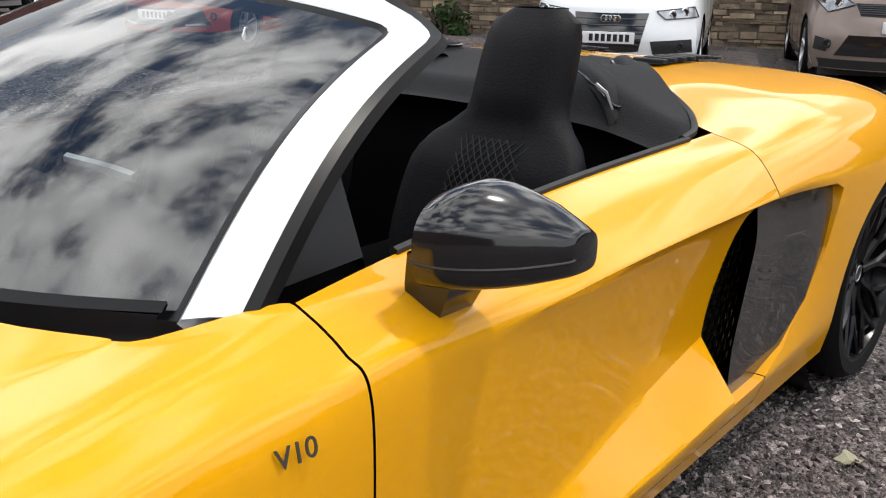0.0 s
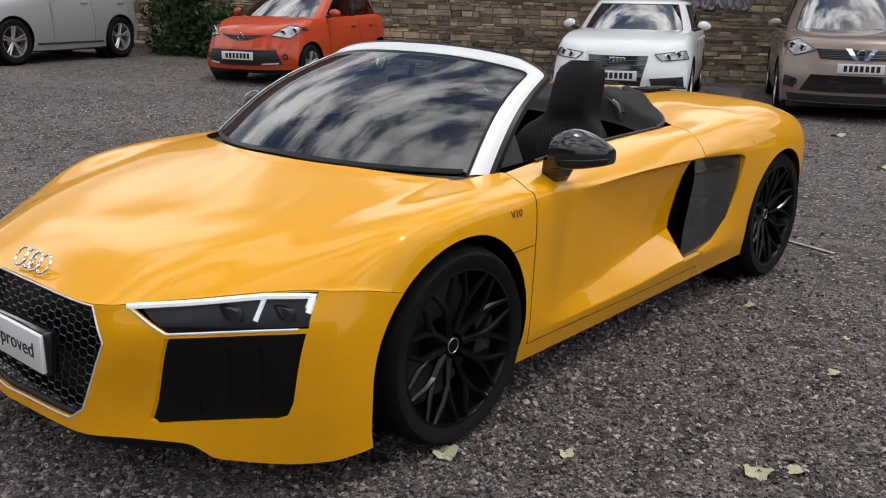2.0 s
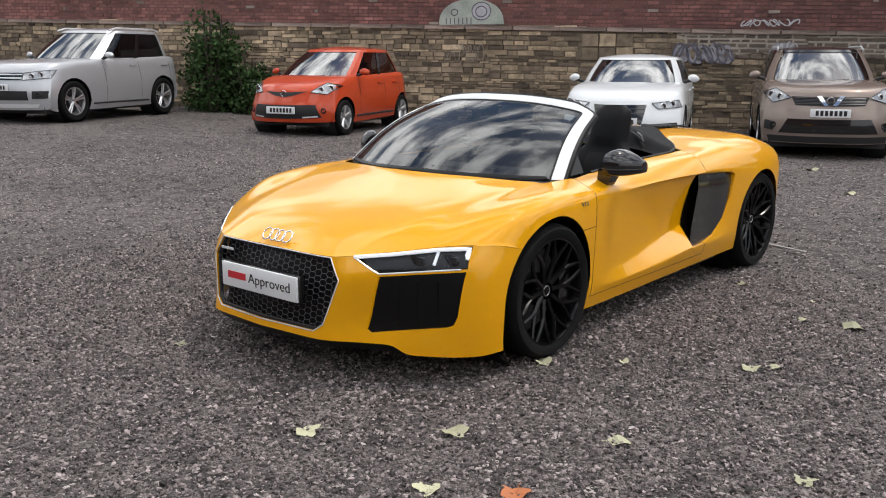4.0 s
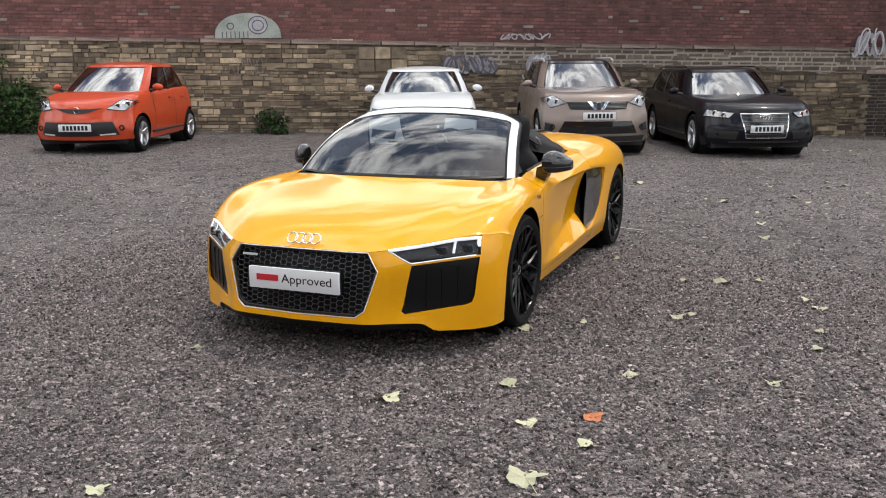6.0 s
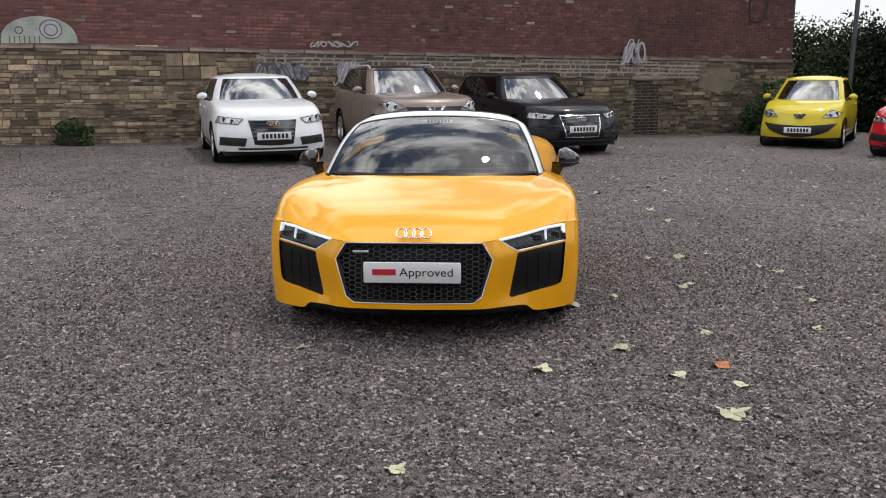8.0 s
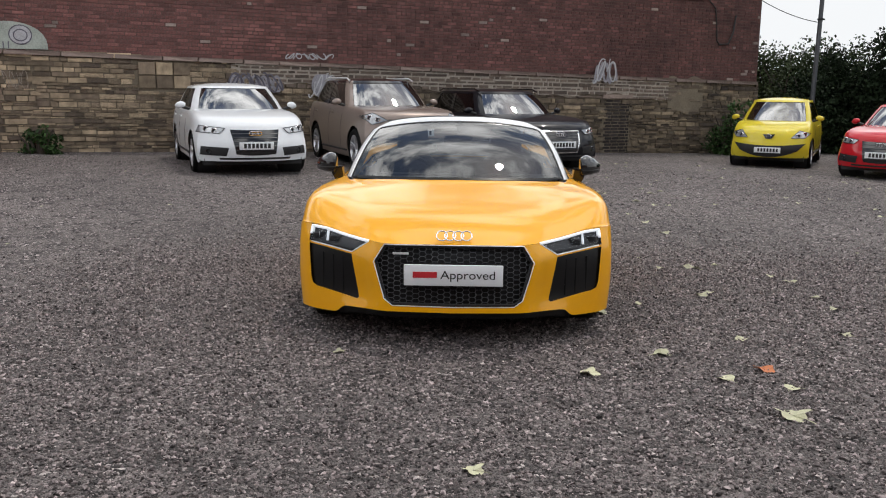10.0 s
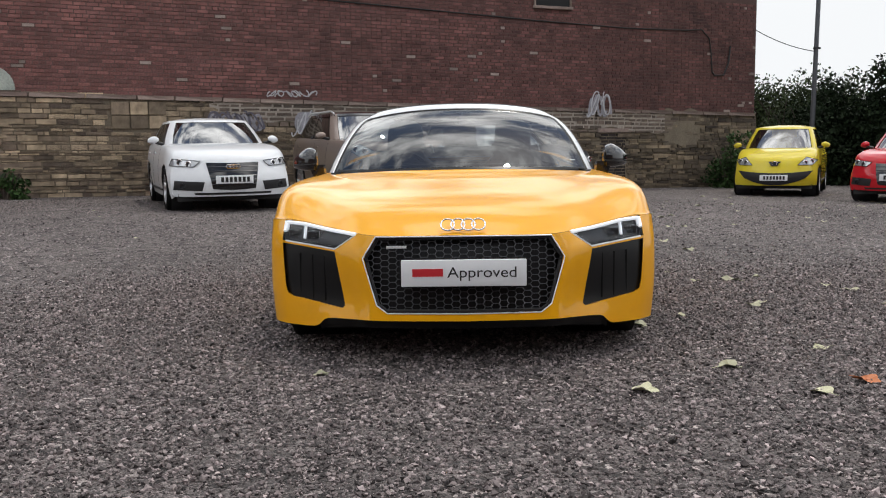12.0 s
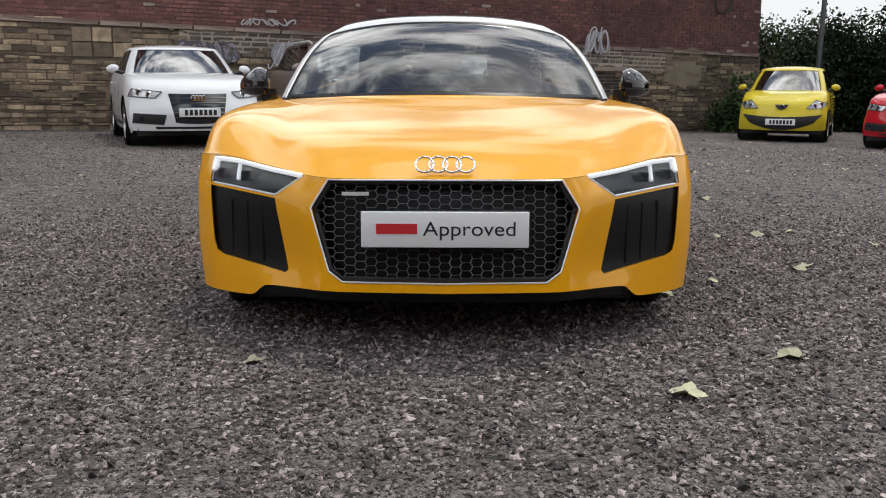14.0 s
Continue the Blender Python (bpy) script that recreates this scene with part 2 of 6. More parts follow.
PEBBLE = mat("gravel_chips", (0.335, 0.278, 0.272), rough=0.8, vary=0.3, scale=30, rand=0.6, tone2=(0.026, 0.0215, 0.021))
STONE = mat("sandstone_block", (0.55, 0.425, 0.285), rough=0.9, vary=0.7, scale=0.7, bump=0.6, bump_scale=25, rand=0.46, tone2=(0.14, 0.105, 0.082), end_dark=0.58)
MORTAR = mat("lime_mortar", (0.20, 0.165, 0.12), rough=0.95, vary=0.4, scale=3, bump=0.4)
BRICK = mat("red_brick", (0.30, 0.130, 0.115), rough=0.9, vary=0.6, scale=0.5, bump=0.3, bump_scale=40, rand=0.24, tone2=(0.19, 0.090, 0.082), end_dark=0.52)
BRICK_MORTAR = mat("sooty_mortar", (0.17, 0.10, 0.088), rough=0.95, vary=0.4, scale=2, end_dark=0.42)
STONE_DARK = mat("dark_stained_stone", (0.15, 0.115, 0.092), rough=0.9, vary=0.5, scale=1.2, bump=0.5, bump_scale=25, rand=0.45)
SOOT_BRICK = mat("sooty_infill_brick", (0.034, 0.026, 0.024), rough=0.9, vary=0.5, scale=2, rand=0.35)
COPING = mat("coping_stone", (0.36, 0.275, 0.235), rough=0.9, vary=0.4, scale=2, bump=0.3, rand=0.25, end_dark=0.35)


# ---------------------------------------------------------------- building helpers
def part(name, bm, material, parent=None, label="", sharp=35.0):
    me = bpy.data.meshes.new(name)
    bm.to_mesh(me)
    bm.free()
    for p in me.polygons:
        p.use_smooth = True
    if sharp:
        me.set_sharp_from_angle(angle=radians(sharp))
    me.materials.append(material)
    ob = new(name, me)
    ob.parent = parent
    if label:
        tagged(ob, label)
    return ob


def thing(name, label, category, m=Matrix(), group="", kind=""):
    ob = new(name)
    ob.empty_display_size = 0.1
    ob.matrix_basis = m
    return tagged(ob, label, category, group, kind)


def pchip(xs, ys):
    """A smooth curve through the given heights, with no overshoot."""
    xs, ys = np.array(xs, float), np.array(ys, float)
    h = np.diff(xs)
    d = np.diff(ys) / h
    t = np.zeros(len(xs))
    t[0], t[-1] = d[0], d[-1]
    for i in range(1, len(xs) - 1):
        if d[i - 1] * d[i] > 0:
            w1, w2 = 2 * h[i] + h[i - 1], h[i] + 2 * h[i - 1]
            t[i] = (w1 + w2) / (w1 / d[i - 1] + w2 / d[i])

    def at(x):
        x = min(max(x, xs[0]), xs[-1])
        i = min(max(int(np.searchsorted(xs, x)) - 1, 0), len(h) - 1)
        s = (x - xs[i]) / h[i]
        a, b, c, e = (1 + 2 * s) * (1 - s) ** 2, s * (1 - s) ** 2, s * s * (3 - 2 * s), s * s * (s - 1)
        return a * ys[i] + b * h[i] * t[i] + c * ys[i + 1] + e * h[i] * t[i + 1]
    return at


def smooth(a, b, x):
    t = min(max((x - a) / (b - a), 0), 1)
    return t * t * (3 - 2 * t)


def grid(f, us, vs, flip=False, bm=None):
    bm = bm or bmesh.new()
    rows = [[bm.verts.new(f(u, v)) for u in us] for v in vs]
    for a, b in zip(rows, rows[1:]):
        for i in range(len(us) - 1):
            q = (a[i], a[i + 1], b[i + 1], b[i])
            try:
                bm.faces.new(q[::-1] if flip else q)
            except ValueError:
                pass
    bmesh.ops.remove_doubles(bm, verts=bm.verts, dist=1e-5)
    return bm


def box(bm, x0, x1, y0, y1, z0, z1, bevel=0.0, m=Matrix()):
    made = bmesh.ops.create_cube(bm, size=1)["verts"]
    bmesh.ops.transform(bm, verts=made, matrix=m @ Matrix.Translation(((x0 + x1) / 2, (y0 + y1) / 2, (z0 + z1) / 2)) @ Matrix.Diagonal((x1 - x0, y1 - y0, z1 - z0, 1)))
    if bevel:
        edges = list({e for v in made for e in v.link_edges})
        bmesh.ops.bevel(bm, geom=edges, offset=bevel, segments=2, affect="EDGES", profile=0.5)
    return bm


def lathe(profile, n=40, bm=None, m=Matrix()):
    """A profile of (radius, x) turned about the x axis."""
    bm = bm or bmesh.new()
    rings = [[bm.verts.new(m @ Vector((x, r * math.cos(a), r * math.sin(a)))) for a in (2 * math.pi * k / n for k in range(n))] for r, x in profile]
    for a, b in zip(rings, rings[1:]):
        for i in range(n):
            bm.faces.new((a[i], a[(i + 1) % n], b[(i + 1) % n], b[i]))
    return bm


def tube(points, radius, n=8, bm=None, closed=False):
    bm = bm or bmesh.new()
    pts = [Vector(p) for p in points]
    rings = []
    for i, p in enumerate(pts):
        a = pts[(i - 1) % len(pts)] if closed or i else pts[0]
        b = pts[(i + 1) % len(pts)] if closed or i < len(pts) - 1 else pts[-1]
        q = (b - a).to_track_quat("Z", "X").to_matrix()
        r = radius(i / max(1, len(pts) - 1)) if callable(radius) else radius
        rings.append([bm.verts.new(p + q @ Vector((r * math.cos(t), r * math.sin(t), 0))) for t in (2 * math.pi * k / n for k in range(n))])
    pairs = list(zip(rings, rings[1:])) + ([(rings[-1], rings[0])] if closed else [])
    for a, b in pairs:
        for i in range(n):
            bm.faces.new((a[i], a[(i + 1) % n], b[(i + 1) % n], b[i]))
    if not closed:
        bm.faces.new(rings[0][::-1])
        bm.faces.new(rings[-1])
    return bm


def prism(poly, y0, y1, bm=None, m=Matrix()):
    """A polygon of (x, z) drawn out from y0 to y1."""
    bm = bm or bmesh.new()
    a = [bm.verts.new(m @ Vector((x, y0, z))) for x, z in poly]
    b = [bm.verts.new(m @ Vector((x, y1, z))) for x, z in poly]
    bm.faces.new(a)
    bm.faces.new(b[::-1])
    for i in range(len(poly)):
        j = (i + 1) % len(poly)
        bm.faces.new((a[j], a[i], b[i], b[j]))
    bmesh.ops.recalc_face_normals(bm, faces=bm.faces)
    return bm


def cut_hole(bm, poly, axes, lip=None, keep=None):
    """Cuts a convex polygon, seen along the third axis, out of a panel. lip: how far the edge is turned inwards. keep: only cut where this is true."""
    i, j = axes
    keep = keep or (lambda c: True)
    cx, cz = sum(p[0] for p in poly) / len(poly), sum(p[1] for p in poly) / len(poly)
    reach = max(math.hypot(p[0] - cx, p[1] - cz) for p in poly) * 1.15 + 0.03
    sides = []
    for (x0, z0), (x1, z1) in zip(poly, poly[1:] + poly[:1]):
        n = Vector((0, 0, 0))
        n[i], n[j] = z1 - z0, x0 - x1
        c = Vector((0, 0, 0))
        c[i], c[j] = x0, z0
        mid = Vector((0, 0, 0))
        mid[i], mid[j] = cx, cz
        if n.length < 1e-6:
            continue
        n.normalize()
        if n.dot(mid - c) > 0:
            n = -n
        sides.append((c, n))
        near = [f for f in bm.faces if math.hypot(f.calc_center_median()[i] - cx, f.calc_center_median()[j] - cz) < reach and keep(f.calc_center_median())]
        geom = near + list({e for f in near for e in f.edges}) + list({v for f in near for v in f.verts})
        bmesh.ops.bisect_plane(bm, geom=geom, plane_co=c, plane_no=n, dist=1e-5)
    gone = [f for f in bm.faces if keep(f.calc_center_median()) and all(n.dot(f.calc_center_median() - c) < 1e-6 for c, n in sides)]
    bmesh.ops.delete(bm, geom=gone, context="FACES")
    if lip is not None:
        rim = [e for e in bm.edges if e.is_boundary and keep((e.verts[0].co + e.verts[1].co) / 2) and max(n.dot((e.verts[0].co + e.verts[1].co) / 2 - c) for c, n in sides) < 1e-4]
        made = bmesh.ops.extrude_edge_only(bm, edges=rim)["geom"]
        bmesh.ops.translate(bm, verts=[g for g in made if isinstance(g, bmesh.types.BMVert)], vec=Vector(lip))
    return bm


def text(name, words, size, material, parent, m, deep=0.002):
    cu = bpy.data.curves.new(name, "FONT")
    cu.body, cu.size, cu.extrude, cu.align_x, cu.align_y = words, size, deep, "CENTER", "CENTER"
    tmp = bpy.data.objects.new(name, cu)
    scene.collection.objects.link(tmp)
    bpy.context.view_layer.update()
    me = bpy.data.meshes.new_from_object(tmp.evaluated_get(bpy.context.evaluated_depsgraph_get()))
    bpy.data.objects.remove(tmp)
    me.materials.clear()
    me.materials.append(material)
    ob = new(name, me)
    ob.parent, ob.matrix_basis = parent, m
    return ob


ALLOY_DARK = mat("brake_iron", (0.10, 0.10, 0.10), rough=0.4, metal=0.8)


def circle(cy, cz, r, n=28):
    return [(cy + r * math.cos(2 * math.pi * k / n), cz + r * math.sin(2 * math.pi * k / n)) for k in range(n)]


def ring_mesh(r, thick, n=28, bm=None, m=Matrix()):
    pts = [m @ Vector((r * math.cos(2 * math.pi * k / n), 0, r * math.sin(2 * math.pi * k / n))) for k in range(n)]
    return tube(pts, thick, 6, bm, closed=True)


def wheel(name, radius, width, rim, parent, m, spokes, rim_mat, hub_mat, tyre_label="", rings=True, brake=True):
    """A wheel whose outer face looks along +x."""
    w = width / 2
    top = part(name, lathe([(rim * .96, -w), (rim, -w * .95), (radius * .93, -w), (radius * .985, -w * .82), (radius, -w * .6), (radius, w * .6), (radius * .985, w * .82), (radius * .93, w), (rim * 1.02, w * .97), (rim * .98, w * .9)], 48), RUBBER, parent, tyre_label)
    top.matrix_basis = m
    bm = lathe([(rim * .985, w * .9), (rim * 1.0, w * .93), (rim * .965, w * .94), (rim * .94, w * .8), (rim * .90, w * .3), (rim * .88, -w * .9)], 48)
    part("rim", bm, rim_mat, top)
    spokes(top, rim, w, rim_mat)
    part("hub_cap", lathe([(0.001, w * .62), (.030, w * .62), (.034, w * .58), (.045, w * .4), (.075, w * .35), (.085, w * .1)], 24), hub_mat, top)
    if brake:
        part("brake_disc", lathe([(0.05, -w * .15), (rim * .78, -w * .15), (rim * .78, -w * .3), (.05, -w * .3)], 36), ALLOY_DARK, top)
    part("wheel_back", lathe([(0.02, -w * .35), (rim * .89, -w * .4)], 24), BLACK_MATT, top)
    return top


def y_spokes(top, rim, w, material):
    """Ten slim arms that fork halfway out, each fork meeting its neighbour's at the rim."""
    for k in range(10):
        a = 2 * math.pi * k / 10
        bm = bmesh.new()
        arm = lambda r, b, deep: (w * deep, r * math.cos(b), r * math.sin(b))
        tube([arm(.045, a, .55), arm(rim * .34, a + .02, .60), arm(rim * .55, a + .03, .70)], lambda t: .017 - .003 * t, 6, bm)
        for fork, twist in ((-1, .215), (1, .235)):
            tube([arm(rim * .50, a + .03, .69), arm(rim * .70, a + .03 + fork * twist * .45, .78), arm(rim * .86, a + .03 + fork * twist * .85, .84), arm(rim * .965, a + .03 + fork * twist, .88)], lambda t: .013 - .004 * t, 6, bm)
        part("spoke", bm, material, top)


def five_spokes(top, rim, w, material):
    for k in range(5):
        a = 2 * math.pi * k / 5 + .3
        bm = bmesh.new()
        for fork in (-1, 1):
            tube([(w * (.5 + .3 * t), r * math.cos(a + fork * .16 * (1 - .2 * t)), r * math.sin(a + fork * .16 * (1 - .2 * t))) for t, r in ((0, .03), (.5, rim * .5), (1, rim * .96))], lambda t: .02 - .004 * t, 6, bm)
        part("spoke", bm, material, top)


# ---------------------------------------------------------------- ground and wall
WALL_TURN = radians(24.0)
WALL_U = Vector((math.cos(WALL_TURN), math.sin(WALL_TURN), 0))
WALL_N = Vector((math.sin(WALL_TURN), -math.cos(WALL_TURN), 0))
WALL_0 = -14.0 * WALL_N
WALL_M = Matrix.Translation(WALL_0) @ Matrix.Rotation(WALL_TURN, 4, "Z")      # local x along the wall, y into it


def along(x, y):
    return (Vector((x, y, 0)) - WALL_0).dot(WALL_U)


def lie(x, y):
    """The ground's height: level round the yellow car, falling to the east along the wall."""
    u = min(max(along(x, y), -30), 30)
    return smooth(3.0, 9.0, math.hypot(x, y - 1)) * smooth(0.0, 4.0, y) * (0.10 - 0.0147 * u - 0.05 * smooth(7.0, 11.0, u) + 0.0012 * max(0, -u - 3) ** 2 * smooth(-30, -14, u))


def ground_sheet():
    xs = sorted([-600, -200, -80, -40] + list(np.arange(-26, 26.1, 1.0)) + [40, 80, 200, 600])
    ys = sorted([-600, -200, -60, -20] + list(np.arange(-10, 26.1, 0.75)) + [40, 80, 200, 600])
    return grid(lambda x, y: (x, y, lie(x, y)), xs, ys)


tagged(part("ground", ground_sheet(), GROUND), "dark grey crushed stone car park ground", "ground", kind="structure")


def slab(u0, u1, zb, zt, y0, y1):
    """A wall slab whose foot and head are functions of the place along it."""
    us = list(np.linspace(u0, u1, 24))
    bm = grid(lambda u, k: (u, (y0, y0, y1, y1)[k], (zb(u), zt(u), zt(u), zb(u))[k]), us, [0, 1, 2, 3], flip=True)
    return bm


foot = lambda u: 0.10 - 0.0147 * u
ledge = lambda u: 2.04 - 0.021 * u


# ---------------------------------------------------------------- the wall: courses of stone, a coping, brick above
def joined(name, boxes, material, parent, kind="stuff", label=""):
    """Many blocks (x0, x1, y0, y1, z0, z1 with a small tilt) in one mesh."""
    b = np.array(boxes)
    n = len(b)
    corner = np.array([(0, 2, 4), (1, 2, 4), (1, 2, 5), (0, 2, 5), (0, 3, 4), (1, 3, 4), (1, 3, 5), (0, 3, 5)])
    co = b[:, corner].reshape(-1, 3)
    # front faces a little smaller than the blocks behind, so that the arrises are eased
    co = co.reshape(n, 8, 3)
    mid = co.mean(1)[:, None, [0, 2]]
    front = co[:, :4].copy()
    back = co[:, 4:]
    ease = np.minimum(.006, .12 * (b[:, 5] - b[:, 4]))[:, None, None]
    front[:, :, [0, 2]] -= np.sign(front[:, :, [0, 2]] - mid) * ease
    co = np.concatenate([front, back], 1).reshape(-1, 3)
    quads = np.array([(0, 1, 2, 3), (1, 5, 6, 2), (5, 4, 7, 6), (4, 0, 3, 7), (3, 2, 6, 7), (4, 5, 1, 0)])
    faces = (np.arange(n)[:, None, None] * 8 + quads).reshape(-1, 4)
    me = bpy.data.meshes.new(name)
    me.from_pydata(co.tolist(), [], faces.tolist())
    me.materials.append(material)
    ob = new(name, me)
    ob.parent = parent
    return tagged(ob, label, kind=kind) if kind else ob


def block_mesh(name, material, seed):
    """A unit block with eased, uneven edges; x and z from 0 to 1, its face towards -y."""
    r = random.Random(seed)
    bm = bmesh.new()
    box(bm, 0, 1, 0, 1, 0, 1)
    for v in bm.verts:
        if v.co[1] < .5:
            v.co[0] += (.5 - v.co[0]) * r.uniform(.01, .06)
            v.co[2] += (.5 - v.co[2]) * r.uniform(.03, .16)
            v.co[1] += r.uniform(0, .25)
    me = bpy.data.meshes.new(name)
    bm.to_mesh(me)
    bm.free()
    me.materials.append(material)
    return me


wall = part("wall_back", slab(-30, 14.88, lambda u: foot(u) - 0.4, lambda u: ledge(u) - .06, 0.03, 0.6), MORTAR)
wall.matrix_basis = WALL_M
tagged(wall, "weathered sandstone boundary wall with graffiti below red brick", "wall", kind="structure")
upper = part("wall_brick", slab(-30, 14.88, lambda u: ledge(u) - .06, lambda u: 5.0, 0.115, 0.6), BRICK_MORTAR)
upper.matrix_basis = WALL_M
tagged(upper, "sooty red brick building wall above the stone", "wall", kind="structure")

rng = random.Random(7)
NEAR = (-2.2, 3.2)                   # stretch of the wall whose stones are objects of their own
near_stones, far_stones, pale_stones = [], [], []
DOOR = (10.05, 10.80, 1.33)          # a walled-up doorway: from, to, head
ends = [-30.0]
while ends[-1] < 14.8:
    ends.append(min(ends[-1] + rng.uniform(1.1, 2.6), 14.87))
for a, b in zip(ends, ends[1:]):     # each stretch has courses of its own
    h = -.12
    while h < 1.93:
        t = rng.choice((.035, .045, .05, .06, .075, .095, .12))
        if h > 1.45:
            t = rng.choice((.08, .10, .12))
        u, stop = a + rng.uniform(-.10, .10), b + rng.uniform(-.10, .10)
        while u < min(stop, 14.8):
            w = rng.choice((rng.uniform(.09, .22), rng.uniform(.18, .46))) * (1.2 if t > .09 else 1.0)
            u1 = min(u + w, 14.87)
            scale_up = (ledge(u) - .07 - foot(u)) / 1.93
            z0 = foot(u) + h * scale_up - rng.uniform(0, .006)
            z1 = foot(u) + (h + t) * scale_up - rng.uniform(.004, .016)
            pointed = h > 1.36 and .9 < u < 12.0
            ashlar = -1.02 < (u + u1) / 2 < .03 and h > 1.26
            doorway = DOOR[0] < (u + u1) / 2 < DOOR[1] and z0 < DOOR[2]
            stone = (u + .006, u1 - rng.uniform(.004, .014), rng.uniform(-.014, .022), .06, z0, z1)
            if pointed:              # wide pale joints round darker stones
                stone = (u + .016, max(u1 - .016, u + .05), rng.uniform(-.014, -.004), .06, z0 + .012, max(z1 - .010, z0 + .03))
            if not ashlar and not doorway:
                (pale_stones if pointed else near_stones if NEAR[0] < u < NEAR[1] and .55 < h < 1.9 else far_stones).append(stone)
            u = u1
        h += t
for k in range(3):                   # large squared blocks below the coping
    for r in range(2):
        far_stones.append((-1.01 + .345 * k, -.68 + .345 * k, -.018, .06, 1.41 + .27 * r, 1.665 + .27 * r))
stone_meshes = [block_mesh("stone", STONE, k) for k in range(7)]
rng.shuffle(near_stones)
for k, b in enumerate(near_stones[:300]):
    ob = new("stone", stone_meshes[k % 7])
    ob.parent = wall
    ob.matrix_basis = Matrix.Translation((b[0], b[2], b[4])) @ Matrix.Diagonal((b[1] - b[0], b[3] - b[2], b[5] - b[4], 1))
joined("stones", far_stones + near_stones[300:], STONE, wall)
joined("dark_stones", pale_stones, STONE_DARK, wall)
# pale repointing in the upper courses, east of the middle
bm = grid(lambda u, k: (u, .002, 1.80 - .90 * k + .05 * math.sin(9 * u + 4 * k)), list(np.linspace(11.95, 13.05, 24)), [0, 1], flip=True)
part("plaster_patch", bm, MORTAR, wall)
bm = grid(lambda u, k: (u, .006, ledge(u) - .075 - k * (.42 + .05 * math.sin(2.3 * u) + .03 * math.sin(7.1 * u))), list(np.linspace(.85, 11.95, 110)), [0, 1], flip=True)
part("repointing", bm, POINTING, wall)

u = -30.0
cm = block_mesh("coping_stone", COPING, 91)
while u < 14.0:
    w = rng.uniform(.70, 1.05)
    ob = new("coping_stone", cm)
    ob.parent = wall
    a = math.atan(-.021)
    ob.matrix_basis = Matrix.Translation((u + .004, -.085, ledge(u) - .078)) @ Matrix.Rotation(-a, 4, "Y") @ Matrix.Diagonal((w - .010, .23, .088, 1))
    u += w

near_bricks, far_bricks, pale_bricks = [], [], []
row = 0
while row < 37:
    u = -22 + (.1175 if row % 2 else 0)
    head = row % 4 == 3
    while u < 14.8:
        w = .103 if head else .215
        base = ledge(u) + .008 + row * .075
        b = (u + rng.uniform(0, .004), min(u + w, 14.87) - rng.uniform(0, .004), .10 + rng.uniform(0, .010), .13, base, base + .065)
        pick = rng.random()
        if 8.28 < u < 9.3 and base > 4.1:
            pass
        elif pick < .012:
            pale_bricks.append(b[:2] + (.098, .13) + b[4:])
        elif NEAR[0] - 1 < u < NEAR[1] - 2.6 and row < 13:
            near_bricks.append(b)
        else:
            far_bricks.append(b)
        u += w + .012
    row += 1
brick_meshes = [block_mesh("brick", BRICK, 40 + k) for k in range(4)]
for k, b in enumerate(near_bricks[:300]):
    ob = new("brick", brick_meshes[k % 4])
    ob.parent = upper
    ob.matrix_basis = Matrix.Translation((b[0], b[2], b[4])) @ Matrix.Diagonal((b[1] - b[0], b[3] - b[2], b[5] - b[4], 1))
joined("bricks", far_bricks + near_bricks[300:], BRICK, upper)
joined("pale_bricks", pale_bricks, PALE_BRICK, upper)
# walled-up doorway with a stone head
infill, row = [], 0
while foot(10.4) - .1 + row * .078 < DOOR[2] - .07:
    u = DOOR[0] + (.05 if row % 2 else 0)
    while u < DOOR[1] - .04:
        infill.append((u + .006, min(u + .21, DOOR[1]) - .006, .012 + rng.uniform(0, .008), .05, foot(10.4) - .1 + row * .078, foot(10.4) - .1 + row * .078 + .066))
        u += .215
    row += 1
joined("infill_bricks", infill, SOOT_BRICK, wall)
part("doorway_head", box(bmesh.new(), DOOR[0] - .06, DOOR[1] + .06, -.02, .06, DOOR[2] - .07, DOOR[2] + .03, .006), COPING, wall)
# high dark window, a cable along the bricks and an iron bracket by the corner
pane = part("window_1", box(bmesh.new(), 8.34, 9.26, .098, .112, 4.19, 4.94), INTAKE_BLACK)
pane.matrix_basis = WALL_M
tagged(pane, "small dark window high in the brick wall", "window", kind="structure")
part("window_sill", box(bmesh.new(), 8.28, 9.32, .03, .115, 4.12, 4.185, .006), COPING, pane)
for u0, u1 in ((8.30, 8.345), (9.255, 9.30)):
    part("window_frame", box(bmesh.new(), u0, u1, .07, .115, 4.19, 4.95, .004), COPING, pane)
wire = part("cable", tube([(u, .088, z) for u, z in ((-2.0, 4.30), (2.5, 4.10), (6.0, 3.95), (8.3, 3.85), (10.8, 3.77), (12.6, 3.78), (13.1, 3.82), (13.35, 3.6), (13.42, 3.2), (13.46, 2.75))], .016, 6), PLATE_INK)
wire.matrix_basis = WALL_M
tagged(wire, "black cable clipped along the brick wall", "cable")
hook = part("bracket", tube([(13.46, .07, 2.76), (13.5, .05, 2.68), (13.8, .05, 2.70), (13.95, .06, 3.0), (14.02, .08, 3.44)], .022, 6), PLATE_INK)
hook.matrix_basis = WALL_M
tagged(hook, "rusty iron bracket on the brick wall", "bracket")
